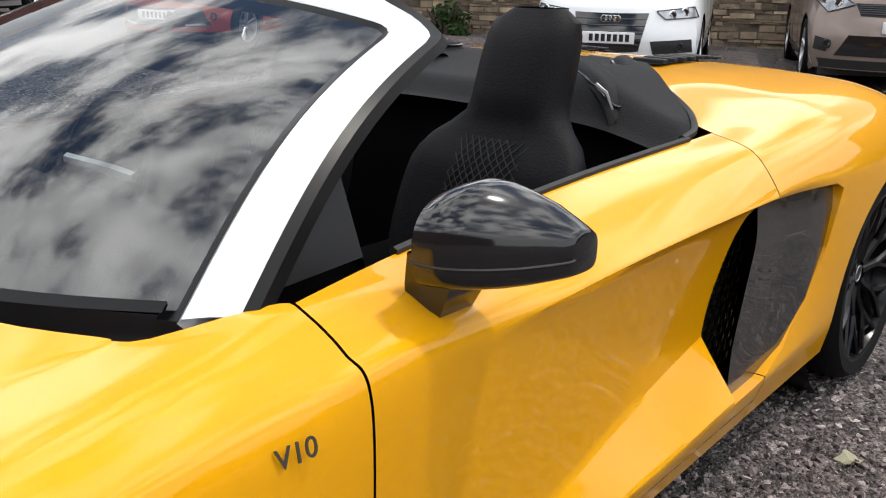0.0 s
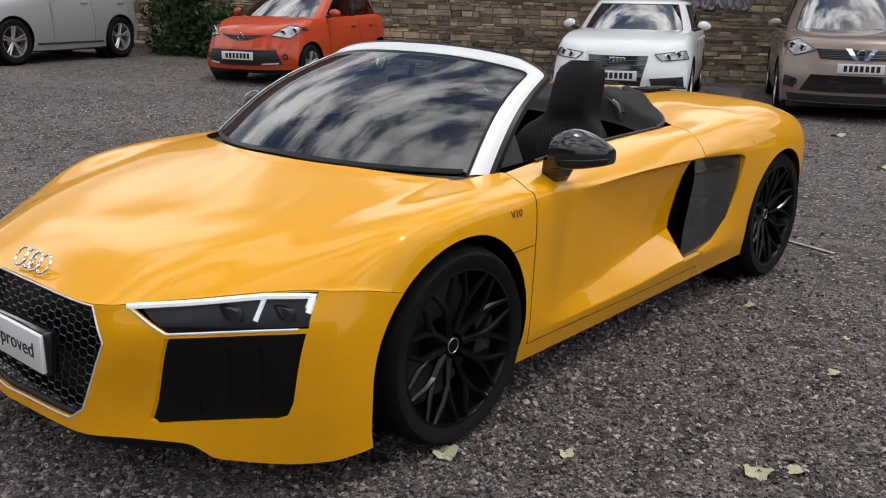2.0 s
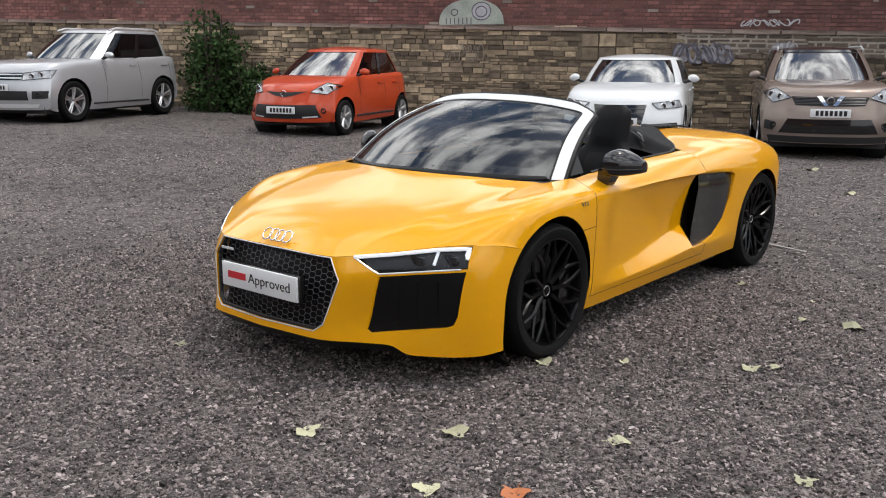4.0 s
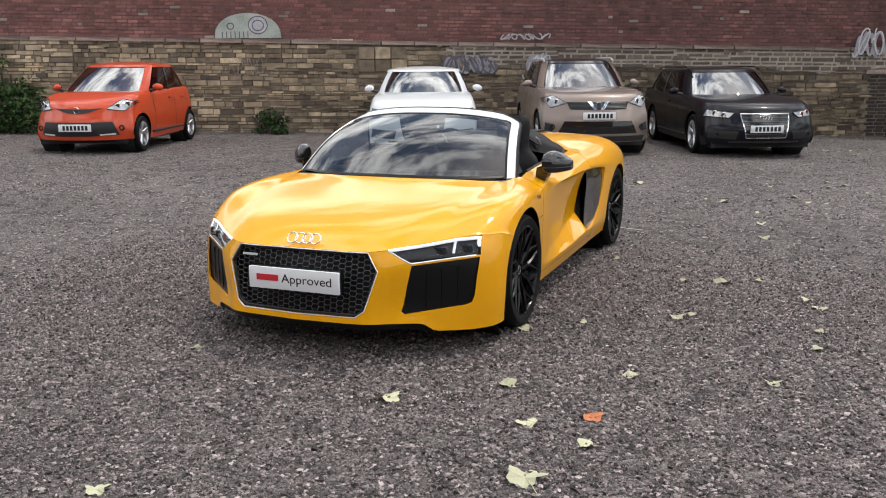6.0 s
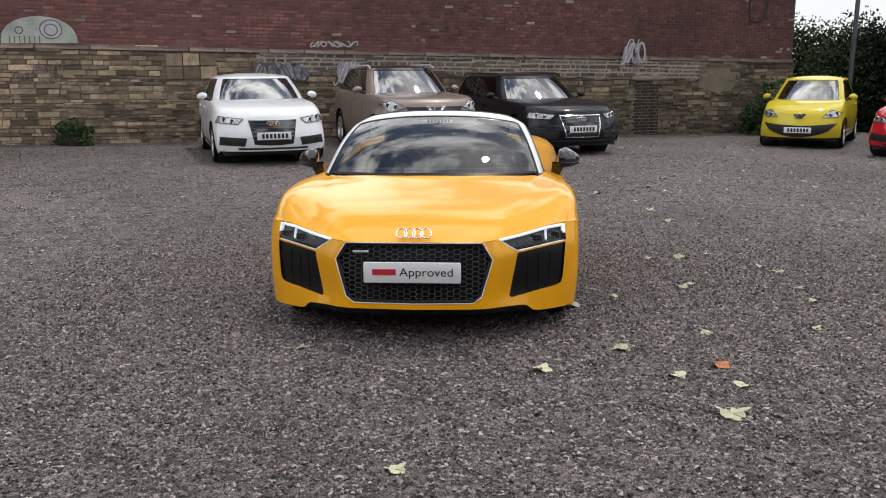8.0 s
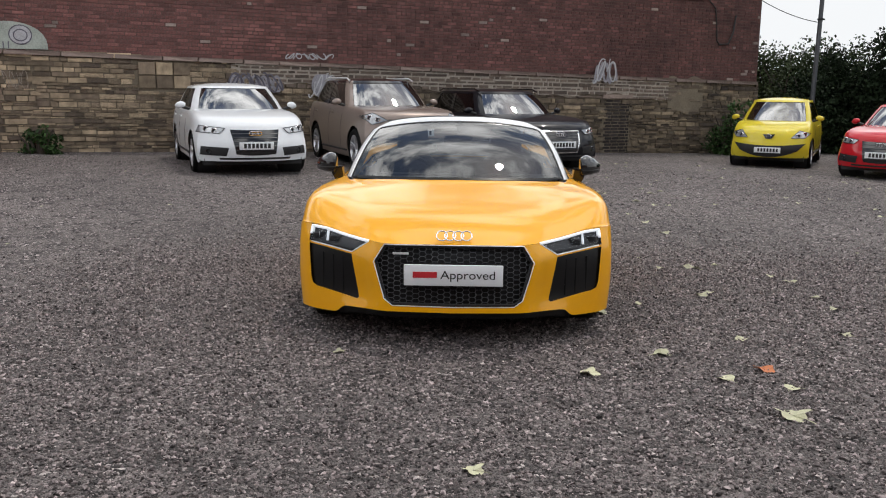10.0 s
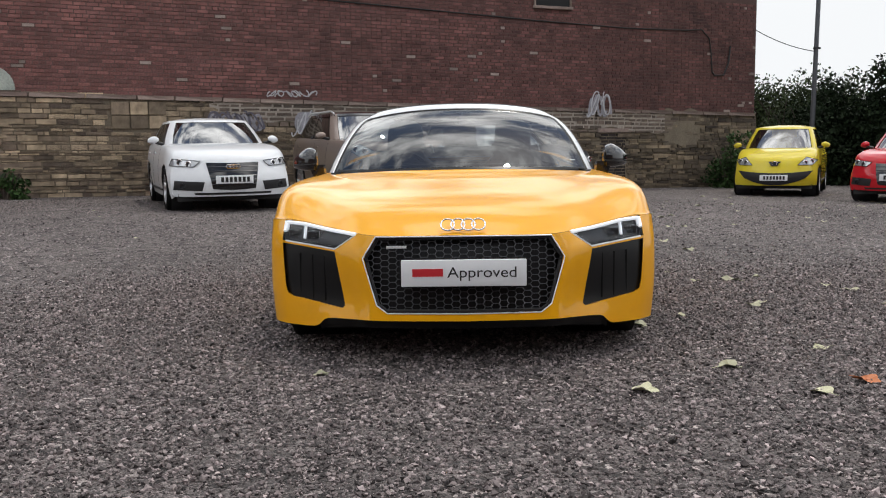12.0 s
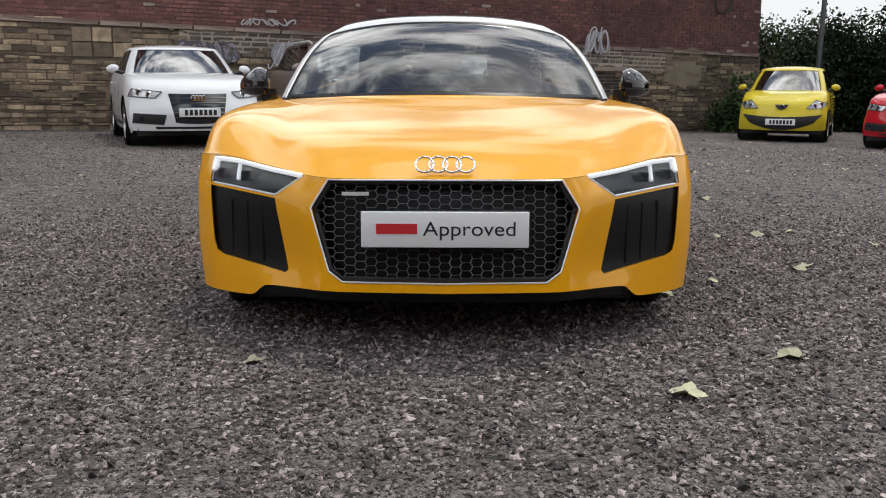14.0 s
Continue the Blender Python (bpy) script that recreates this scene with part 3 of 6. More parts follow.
# the building's end closes the place
end = part("wall_end", slab(0, 9, lambda u: -.6, lambda u: 5.0, 0, .4), BRICK_MORTAR)
end.matrix_basis = WALL_M @ Matrix.Translation((14.56, .55, 0)) @ Matrix.Rotation(radians(90), 4, "Z")
tagged(end, "return wall of the red brick building", "wall", kind="structure")
# added, never in view: blocks low sky light to deepen shade before the car
rear = part("sky_block_wall", slab(-30, 30, lambda u: -.4, lambda u: 6.0, 0, .4), BRICK_MORTAR)
rear.matrix_basis = Matrix.Translation((0, -15.0, 0)) @ Matrix.Rotation(math.pi, 4, "Z")
tagged(rear, "unseen plain brick wall added behind the camera to block low sky light", "wall", kind="structure")


def stroke(points, wide, name, material, deep=.004, y=-.02):
    """A flat sprayed stroke on the wall: local x along the wall, z up."""
    bm = bmesh.new()
    pts = [Vector((x, z)) for x, z in points]
    prev = None
    for i, p in enumerate(pts):
        d = (pts[min(i + 1, len(pts) - 1)] - pts[max(i - 1, 0)])
        d = d.normalized() if d.length > 1e-6 else Vector((1, 0))
        n = Vector((-d[1], d[0])) * wide / 2
        pair = [bm.verts.new((q[0], y, q[1])) for q in (p + n, p - n)]
        if prev:
            bm.faces.new((prev[0], prev[1], pair[1], pair[0]))
        prev = pair
    bmesh.ops.recalc_face_normals(bm, faces=bm.faces)
    return part(name, bm, material, None)


def scrawl(u, z, width, height, n, material, label, wide=.03, seed=1, y=-.022, fill=None):
    """Loops of spray paint that spell nothing."""
    r = random.Random(seed)
    tag = thing("graffiti", label, "graffiti", WALL_M)
    for k in range(n):
        cx = u + width * (k + .5) / n
        ph, loops = r.uniform(0, 6.28), r.uniform(.8, 1.6)
        pts = []
        for i in range(26):
            t = i / 25
            a = ph + loops * 2 * math.pi * t
            pts.append((cx + width / n * (.45 * math.cos(a) + .5 * (t - .5)), z + height * (.42 * math.sin(a * 1.3 + k) + .15 * (t - .5))))
        s = stroke(pts, wide, "stroke", material, y=y)
        s.parent = tag
    if fill:
        oval = [(u + width * (.5 + .48 * math.cos(a)), z + height * .5 * math.sin(a) * (1 + .12 * math.sin(3 * a))) for a in np.linspace(0, 2 * math.pi, 25)[:-1]]
        bm = prism(oval, y + .003, y + .008)
        part("filled_patch", bm, fill, tag)
    return tag


scrawl(2.05, 2.12, 1.02, .13, 6, PAINT_WHITE, "small white spray-paint scribble on the red brick", .022, 3, y=.09)
scrawl(.75, 1.55, 1.15, .42, 4, PAINT_DARK, "dark and pale blue graffiti loops on the stone wall", .035, 5, y=-.034)
scrawl(.80, 1.53, 1.10, .36, 5, PAINT_BLUE, "pale blue graffiti loops on the stone wall", .05, 6, y=-.030)
scrawl(2.55, 1.50, .55, .55, 2, PAINT_WHITE, "pale blue graffiti blob on the stone wall", .025, 9, y=-.034, fill=PAINT_BLUE)
scrawl(9.68, 1.93, .62, .62, 2, PAINT_WHITE, "pale blue and white graffiti shape across brick and coping", .030, 12, y=-.10)
scrawl(9.70, 1.91, .58, .56, 3, PAINT_BLUE, "pale blue spray-paint loops across brick and coping", .055, 13, y=-.096)
scrawl(-3.9, 1.55, .85, .4, 5, POINTING, "faint white scribble on the stone wall", .008, 21, y=-.03)
# plain pale green dome, its face left out
dome = thing("graffiti", "pale green painted dome shape on the brick wall", "graffiti", WALL_M)
zb = ledge(-3.6) + .02
part("dome_patch", prism([(-3.36 + .70 * math.cos(a), zb + .52 * max(0, math.sin(a)) ** .8) for a in np.linspace(0, math.pi, 24)], .084, .096), PAINT_GREEN, dome)
part("round_patch", prism([(-3.14 + .20 * math.cos(a), zb + .27 + .18 * math.sin(a)) for a in np.linspace(0, 2 * math.pi, 28)[:-1]], .078, .083), PAINT_WHITE, dome)
for cx, cz, r in ((-3.14, .27, .20), (-3.14, .26, .12), (-3.72, .25, .07)):
    stroke([(cx + r * math.cos(a), zb + cz + .9 * r * math.sin(a)) for a in np.linspace(0, 2 * math.pi, 25)], .022, "ring_line", PAINT_DARK, y=.076).parent = dome
for k in range(7):
    part("dark_bar", box(bmesh.new(), -3.91 + .09 * k, -3.89 + .09 * k, .078, .082, zb + .01, zb + .14), PAINT_DARK, dome)


# ---------------------------------------------------------------- loose chips of stone
def gravel(name, count, x0, x1, y0, y1, lo, hi, seed):
    r = np.random.RandomState(seed)
    base = np.array([(1, 0, 0), (0, 1, 0), (-1, 0, 0), (0, -1, 0), (0, 0, 1), (0, 0, -1)], float)
    tri = np.array([(0, 1, 4), (1, 2, 4), (2, 3, 4), (3, 0, 4), (1, 0, 5), (2, 1, 5), (3, 2, 5), (0, 3, 5)])
    x, y = r.uniform(x0, x1, count) + r.normal(0, .45, count), r.uniform(y0, y1, count) + r.normal(0, .6, count)
    z = np.array([lie(a, b) for a, b in zip(x, y)])
    size = lo + (hi - lo) * r.rand(count) ** 3
    shape = base[None] * r.uniform(.55, 1.1, (count, 6, 1)) + r.uniform(-.25, .25, (count, 6, 3))
    shape *= r.uniform(.55, 1.15, (count, 1, 3))
    q = r.normal(size=(count, 4))                 # each chip turned its own way
    w, i, j, k = (q / np.linalg.norm(q, axis=1)[:, None]).T
    turn = np.stack([1 - 2 * (j * j + k * k), 2 * (i * j - k * w), 2 * (i * k + j * w), 2 * (i * j + k * w), 1 - 2 * (i * i + k * k), 2 * (j * k - i * w), 2 * (i * k - j * w), 2 * (j * k + i * w), 1 - 2 * (i * i + j * j)], 1).reshape(-1, 3, 3)
    shape = np.einsum("nab,nvb->nva", turn, shape)
    shape[:, :, 2] *= .8
    co = shape * size[:, None, None] * .5
    co += np.stack([x, y, z + size * r.uniform(.10, .26, count)], 1)[:, None, :]
    me = bpy.data.meshes.new(name)
    faces = (np.arange(count)[:, None, None] * 6 + tri).reshape(-1, 3)
    me.from_pydata(co.reshape(-1, 3).tolist(), [], faces.tolist())
    me.materials.append(PEBBLE)
    return tagged(new(name, me), "loose grey crushed stone chips", "gravel", kind="stuff")


gravel("gravel", 165000, -2.9, 4.1, -3.9, 2.0, .011, .034, 3)
gravel("gravel", 45000, -9, 9, -3, 11, .014, .040, 4)


# ---------------------------------------------------------------- plants
def leaves(bm_name, centres, per, size, material, parent, seed, spread):
    """Clumps of small leaves, each a bent pair of triangles."""
    r = np.random.RandomState(seed)
    c = np.repeat(np.array(centres, float), per, 0)
    n = len(c)
    d = r.normal(size=(n, 3))
    d /= np.linalg.norm(d, axis=1)[:, None]
    c = c + d * (r.rand(n, 1) ** .5) * spread
    a = r.normal(size=(n, 3))
    a /= np.linalg.norm(a, axis=1)[:, None]
    b = np.cross(a, r.normal(size=(n, 3)))
    b /= np.linalg.norm(b, axis=1)[:, None]
    s = size * r.uniform(.6, 1.4, (n, 1))
    co = np.stack([c - a * s, c + b * s * .55, c + a * s, c - b * s * .55], 1).reshape(-1, 3)
    f = (np.arange(n)[:, None] * 4 + np.arange(4)[None]).tolist()
    me = bpy.data.meshes.new(bm_name)
    me.from_pydata(co.tolist(), [], f)
    me.materials.append(material)
    ob = new(bm_name, me)
    ob.parent = parent
    return ob


def bush(name, label, x, y, wide, deep, high, clumps, per, size, material, seed, base=0.0, spread=.38):
    r = random.Random(seed)
    b = thing(name, label, "bush", Matrix.Translation((x, y, lie(x, y))))
    bm = bmesh.new()
    tips = []
    for k in range(9):
        px, py = r.uniform(-.35, .35) * wide, r.uniform(-.3, .3) * deep
        top = (px * 1.3, py * 1.3, high * r.uniform(.55, .85))
        tube([(px * .4, py * .4, -.1), (px * .8, py * .8, top[2] * .5), top], lambda t: .05 * (1 - .8 * t), 6, bm)
    part("trunk", bm, BARK, b)
    centres = []
    while len(centres) < clumps:
        u, v, w = r.uniform(-1, 1), r.uniform(-1, 1), r.uniform(0, 1)
        top = .72 + .28 * math.sin(u * 5 + seed) * math.cos(v * 4 + seed * 2)
        if abs(u) ** 2.5 + abs(v) ** 2.5 + (w / top) ** 3 < 1:
            centres.append((u * wide / 2, v * deep / 2, base + w * high))
    leaves("crown", centres, per, size, material, b, seed, spread)
    return b


# front bushes coloured dark as shaded foliage, back ones lighter as sunlit tops
for k, (x, y, w, d, hh) in enumerate(((10.6, 20.5, 4.2, 3, 2.9), (13.0, 19.0, 4.5, 3, 4.4), (15.5, 17.0, 4.5, 3, 4.9), (11.0, 24.0, 6, 3, 3.8), (17.5, 20.0, 7, 4, 6.0), (18.5, 14.0, 5, 4, 4.9))):
    far = k in (3, 4)
    bush("bush", "tall green shrub behind the front bushes, leaves coloured light as if sunlit" if far else "tall overgrown green bush beyond the car park, leaves coloured dark for shade", x, y, w, d, hh, 640 if hh < 4 else 950, 80, .056, LEAF_LIT if far else LEAF_SHADED, 11 + k, spread=.6 if far else .45)
bush("bush", "slender loose-leaved green shrub beside the wall's end", 8.75, 20.3, .9, .9, 2.7, 40, 34, .05, LEAF_LIT, 61, base=.6, spread=.3)
bush("bush", "low green weeds at the foot of the wall", 7.0, 17.6, 1.4, .8, 1.5, 60, 40, .05, LEAF_IVY, 31, spread=.22)
bush("ivy_bush", "green ivy and shrub growing up the stone wall", -13.75, 8.45, 1.2, .9, 2.75, 85, 44, .055, LEAF_IVY, 41, spread=.33)
bush("ivy_bush", "low green shrub at the foot of the stone wall", -12.85, 8.85, 1.5, .8, 1.5, 60, 40, .05, LEAF_IVY, 43, spread=.28)
bush("weeds", "small green weeds at the foot of the wall", -8.2, 11.2, .8, .4, .55, 24, 30, .045, LEAF_IVY, 51, spread=.14)

post = thing("lamp_post", "grey metal lamp post behind the small cars", "lamp post", Matrix.Translation((9.45, 19.2, lie(9.45, 19.2))))
part("pole", tube([(0, 0, -.1), (.05, 0, 2.5), (.13, 0, 7)], lambda t: .072 - .02 * t, 12), POST_GREY, post)
part("band", lathe([(.10, -.02), (.10, .02)], 12, m=pose(.09, 0, 3.6, 0, 90, 0)), PLATE_INK, post)
cable = part("cable", tube([(7.80 + 1.74 * t, 18.86 + .34 * t, 3.87 - .55 * t - .35 * t * (1 - t)) for t in np.linspace(0, 1, 10)], .011, 5), PLATE_INK)
tagged(cable, "thin black overhead cable from the brick building", "cable")

# fallen leaves, each a lobed sheet curled a little
LEAF_SPOTS = [(.975, -.118, .11, 0), (1.19, -1.06, .12, 0), (1.80, .47, .10, 0), (-.53, 8.27, .18, 0), (1.71, 1.47, .07, 0), (1.27, .16, .07, 0), (1.686, -1.325, .12, 1), (1.59, -2.02, .17, 0),
              (2.63, .99, .10, 0), (2.155, 3.38, .12, 0), (1.43, -1.50, .11, 0), (-.64, -1.13, .08, 0), (.727, -1.445, .12, 0), (2.62, .44, .08, 0), (2.62, .09, .08, 0), (1.75, -.71, .10, 0), (1.73, -1.63, .09, 0), (.11, -2.70, .10, 0), (1.98, 1.49, .14, 0), (1.11, 2.06, .08, 0), (.43, 6.6, .14, 0), (2.42, -.57, .09, 0), (2.55, 1.21, .08, 0), (2.21, 1.64, .08, 0), (1.89, .57, .07, 0)]


def leaf_mesh(seed, material):
    r = random.Random(seed)
    bm = bmesh.new()
    n = 18
    rim = []
    for k in range(n):
        a = 2 * math.pi * k / n
        q = .5 * (.62 + .38 * abs(math.cos(2.5 * a))) * r.uniform(.85, 1.1)
        rim.append(bm.verts.new((q * math.cos(a), q * math.sin(a), .10 * math.cos(2 * a + seed) + .08 + r.uniform(0, .05))))
    mid = bm.verts.new((0, 0, .04))
    for k in range(n):
        bm.faces.new((mid, rim[k], rim[(k + 1) % n]))
    tube([(0, 0, .05), (.35, .05, .07), (.75, .12, .03)], .012, 4, bm)
    me = bpy.data.meshes.new("leaf")
    bm.to_mesh(me)
    bm.free()
    me.materials.append(material)
    return me


leaf_meshes = [leaf_mesh(k, LEAF_FALLEN) for k in range(5)]
orange_leaf = leaf_mesh(9, LEAF_ORANGE)


def drop_leaf(x, y, size, orange=0):
    ob = new("fallen_leaf", orange_leaf if orange else rng.choice(leaf_meshes))
    ob.matrix_basis = Matrix.Translation((x, y, lie(x, y) + .002)) @ Matrix.Rotation(rng.uniform(0, 6.28), 4, "Z") @ Matrix.Diagonal((size, size, size, 1))
    tagged(ob, "orange-brown fallen leaf lying on the gravel" if orange else "pale green fallen leaf lying on the gravel", "leaf", "fallen leaves")


for spot in LEAF_SPOTS:
    drop_leaf(*spot)
for k in range(90):
    drop_leaf(rng.uniform(1.5, 9), rng.uniform(4.0, 14), rng.uniform(.04, .12))
for k in range(40):
    drop_leaf(rng.uniform(-9, 6), rng.uniform(1.5, 10), rng.uniform(.035, .07))


# a worn strip of white line paint by the rear wheel
worn = part("line_marking", grid(lambda t, w: (.66 + .42 * t, 3.49 - .13 * t + .03 * w, .012), list(np.linspace(0, 1, 12)), [-.5, .5]), mat("worn_line_paint", (0.42, 0.41, 0.39), rough=0.9, vary=0.7, scale=12))
tagged(worn, "worn white painted line on the gravel", "road marking", kind="structure")


# ---------------------------------------------------------------- parked cars
from mathutils.bvhtree import BVHTree

# fronts: lamp, then patches of (name, corners as fractions of half the width and heights, material, mirrored)
SLAT = mat("dark_grille_slat", (0.05, 0.05, 0.055), rough=0.3, metal=0.5)
LAMP_CLEAR = mat("clear_lamp_cover", (0.42, 0.44, 0.46), rough=0.10, metal=0.35, coat=1.0, vary=0.5, scale=14)
FRONTS = {
    "frame": dict(lamp=((.50, .735), (.90, .775), (.95, .675), (.60, .655)), patches=(
        ("grille", ((-.42, .715), (.42, .715), (.34, .34), (-.34, .34)), BLACK_GLOSS, False, .02),
        ("side_slot", ((.46, .44), (.90, .46), (.92, .33), (.50, .31)), BLACK_MATT, True, 0),
        ("lower_slot", ((-.62, .285), (.62, .285), (.60, .255), (-.60, .255)), BLACK_MATT, False, 0))),
    "smile": dict(lamp=((.54, .720), (.74, .870), (.97, .825), (.82, .685)), patches=(
        ("lower_grille", ((-.66, .52), (.66, .52), (.76, .31), (-.76, .31)), BLACK_MATT, False, .02),
        ("upper_slot", ((-.46, .735), (.46, .735), (.30, .690), (-.30, .690)), BLACK_MATT, False, .045),
        ("bright_strip", ((.44, .325), (.70, .338), (.70, .315), (.44, .303)), SILVER, True, 0))),
    "crescent": dict(lamp=((.52, .640), (.70, .800), (.95, .740), (.84, .640)), patches=(
        ("lower_grille", ((-.87, .530), (.87, .530), (.70, .375), (-.70, .375)), BLACK_MATT, False, .135),
        ("badge_panel", ((-.15, .715), (.15, .715), (.07, .625), (-.07, .625)), BLACK_GLOSS, False, 0))),
    "cross": dict(lamp=((.56, .87), (.78, .995), (.97, .93), (.82, .79)), patches=(
        ("grille", ((-.56, .885), (.56, .885), (.50, .765), (-.50, .765)), BLACK_MATT, False, .01),
        ("lower_grille", ((-.60, .575), (.60, .575), (.72, .37), (-.72, .37)), BLACK_GLOSS, False, .0),
        ("bumper_cladding", ((-.88, .33), (.88, .33), (.84, .24), (-.84, .24)), BLACK_MATT, False, .0),
        ("side_slot", ((.78, .52), (.92, .55), (.93, .42), (.80, .40)), BLACK_MATT, True, 0),
        ("badge_bar", ((.13, .895), (.20, .895), (.09, .760), (.03, .760)), CHROME, True, 0))),
    "bars": dict(lamp=((.52, .87), (.94, .92), (.93, .78), (.52, .745)), patches=(
        ("grille", ((-.50, .875), (.50, .875), (.50, .745), (-.50, .745)), BLACK_GLOSS, False, 0),
        ("grille_bar", ((-.50, .855), (.50, .855), (.50, .835), (-.50, .835)), SILVER, False, 0),
        ("grille_bar", ((-.50, .795), (.50, .795), (.50, .775), (-.50, .775)), SILVER, False, 0),
        ("lower_grille", ((-.62, .56), (.62, .56), (.64, .40), (-.64, .40)), BLACK_MATT, False, 0),
        ("side_slot", ((.70, .56), (.93, .56), (.92, .43), (.70, .42)), BLACK_MATT, True, 0),
        ("skid_plate", ((-.80, .33), (.80, .33), (.76, .27), (-.76, .27)), SILVER, False, 0))),
}


def parked_car(label, colour, m, length=3.9, width=1.7, height=1.45, axle=2.5, bonnet=.98, nose=.72, screen=(.30, .95), roof_end=2.9, wheel_r=.31, front=.75, roof_mat=None, face="smile", plate_z=.45, rails=False, chrome_frame=False, mirror_mat=None):
    """A parked car, nose to -y with its front axle at y = 0. screen: where the windscreen's foot and head lie."""
    car = thing("parked_car", label, "car", m, "parked cars")
    half, tail = width / 2, length - front
    foot_y, head_y = screen
    F = -front
    crown = pchip([F, F + .07, F + .35, foot_y, roof_end, tail], [nose, nose + .05, nose + .62 * (bonnet - nose), bonnet, bonnet + .05, bonnet + .03])
    belt = pchip([F, F + .07, F + .35, foot_y, roof_end, tail], [nose - .03, nose + .0, nose + .45 * (bonnet - nose), bonnet - .05, bonnet + .02, bonnet])
    edge = pchip([F, F + .3, 0, tail - .3, tail], [.95, .985, 1.0, 1.0, .93])
    bot = pchip([F, F + .2, tail - .2, tail], [.23, .19, .22, .3])

    def section(v, s):
        e, b, z0, c = half * edge(v), belt(v), bot(v), crown(v)
        p = np.array([(0, c), (e * .5, c - .008), (e * .80, (b + c) / 2 + .006), (e * .935, b - .03), (e * 1.0, z0 + (b - z0) * .60), (e * .995, z0 + (b - z0) * .25), (e * .95, z0)])
        i = min(int(s), 5)
        t = s - i
        tan = np.zeros_like(p)
        tan[1:-1] = (p[2:] - p[:-2]) / 2
        tan[0], tan[-1] = (p[1] - p[0]) * (1, 0), p[-1] - p[-2]
        q = (1 + 2 * t) * (1 - t) ** 2 * p[i] + t * (1 - t) ** 2 * tan[i] + t * t * (3 - 2 * t) * p[i + 1] + t * t * (t - 1) * tan[i + 1]
        r = q[0] / half
        lean = .09 * max(0, 1 - (v - F) / .45) ** 2 * smooth(nose - .32, nose, q[1])
        return (q[0], v + lean + .40 * r ** 2.6 * max(0, 1 - (v - F) / 1.0) - .20 * r ** 3 * max(0, 1 - (tail - v) / .6), q[1])

    def at(u, v):
        p = section(v, abs(u) * 6)
        return (math.copysign(p[0], u) if u else 0, p[1], p[2])
    vs = [F, F + .03, F + .07, F + .12, F + .2] + list(np.linspace(F + .3, tail, 36))
    us = list(np.linspace(-1, 1, 49))
    bm = grid(at, us, vs)
    for v, fl in ((F, False), (tail, True)):
        grid(lambda u, k: (at(u, v)[0], at(u, v)[1] - (.045 if v < 0 else -.03) * math.sin(math.pi * k) - (.09 * smooth(0, .7, k) * smooth(nose - .32, nose, at(u, v)[2]) if v < 0 else 0), at(u, v)[2] + k * (bot(v) - at(u, v)[2])), us, [0, .15, .33, .5, .66, .85, 1], flip=not fl, bm=bm)
    bvh = BVHTree.FromBMesh(bm)
    for y in (0, axle):
        cut_hole(bm, circle(y, wheel_r, wheel_r + .055, 22), (1, 2), keep=lambda c: abs(c[0]) > half * .6)
    part("body", bm, colour, car, sharp=50)

    def on_front(x, z, out=0.0):
        hit = bvh.ray_cast(Vector((x, -6, z)), Vector((0, 1, 0)))
        y = hit[0][1] if hit[0] is not None and hit[0][1] < foot_y else F + .36 * abs(x / half) ** 3
        return Vector((x, y - out, z))

    def on_side(y, z, sgn, out=0.0):
        hit = bvh.ray_cast(Vector((sgn * 3, y, z)), Vector((-sgn, 0, 0)))
        return Vector(((hit[0][0] if hit[0] is not None else sgn * half) + sgn * out, y, z))

    def patch(corners, material, name, out, label="", nx=13, nz=5, sag=0.0):
        a, b, c, d = [Vector((x * half, z)) for x, z in corners]
        def place(u, v):
            q = a.lerp(b, u).lerp(d.lerp(c, u), v)
            return on_front(q[0], q[1] - sag * (1 - (2 * u - 1) ** 2) * (.35 + .65 * v), out)
        bm = grid(place, list(np.linspace(0, 1, nx)), list(np.linspace(0, 1, nz)), flip=False)
        rim = [e for e in bm.edges if e.is_boundary]
        made = bmesh.ops.extrude_edge_only(bm, edges=rim)["geom"]
        bmesh.ops.translate(bm, verts=[g for g in made if isinstance(g, bmesh.types.BMVert)], vec=Vector((0, .04, 0)))
        bmesh.ops.recalc_face_normals(bm, faces=bm.faces)
        return part(name, bm, material, car, label)

    def edge_line(corners, material, name, r, out):
        pts = []
        loop = [Vector((x * half, z)) for x, z in corners]
        for a, b in zip(loop, loop[1:] + loop[:1]):
            pts += [on_front(*a.lerp(b, k / 8), out) for k in range(8)]
        return part(name, tube(pts, r, 5, closed=True), material, car)

    spec = FRONTS[face]
    for name, corners, material, mirrored, sag in spec["patches"]:
        for sgn in ((1, -1) if mirrored else (1,)):
            cc = [(sgn * x, z) for x, z in corners]
            p = patch(cc, material, name, .016 if material in (SILVER, CHROME) or face == "crescent" else .008, sag=sag)
            if name == "grille" and face in ("frame", "cross"):
                z0, z1 = corners[2][1], corners[0][1]
                for k in range(1, 6):
                    z = z0 + (z1 - z0) * k / 6
                    wdt = half * (.34 + .08 * (z - z0) / (z1 - z0)) if face == "frame" else half * .5
                    part("slat", tube([on_front(x, z, .012) for x in np.linspace(-wdt, wdt, 7)], .007, 4), SLAT, p)
            if name == "grille" and chrome_frame:
                edge_line(corners, CHROME, "grille_frame", .013, .012)
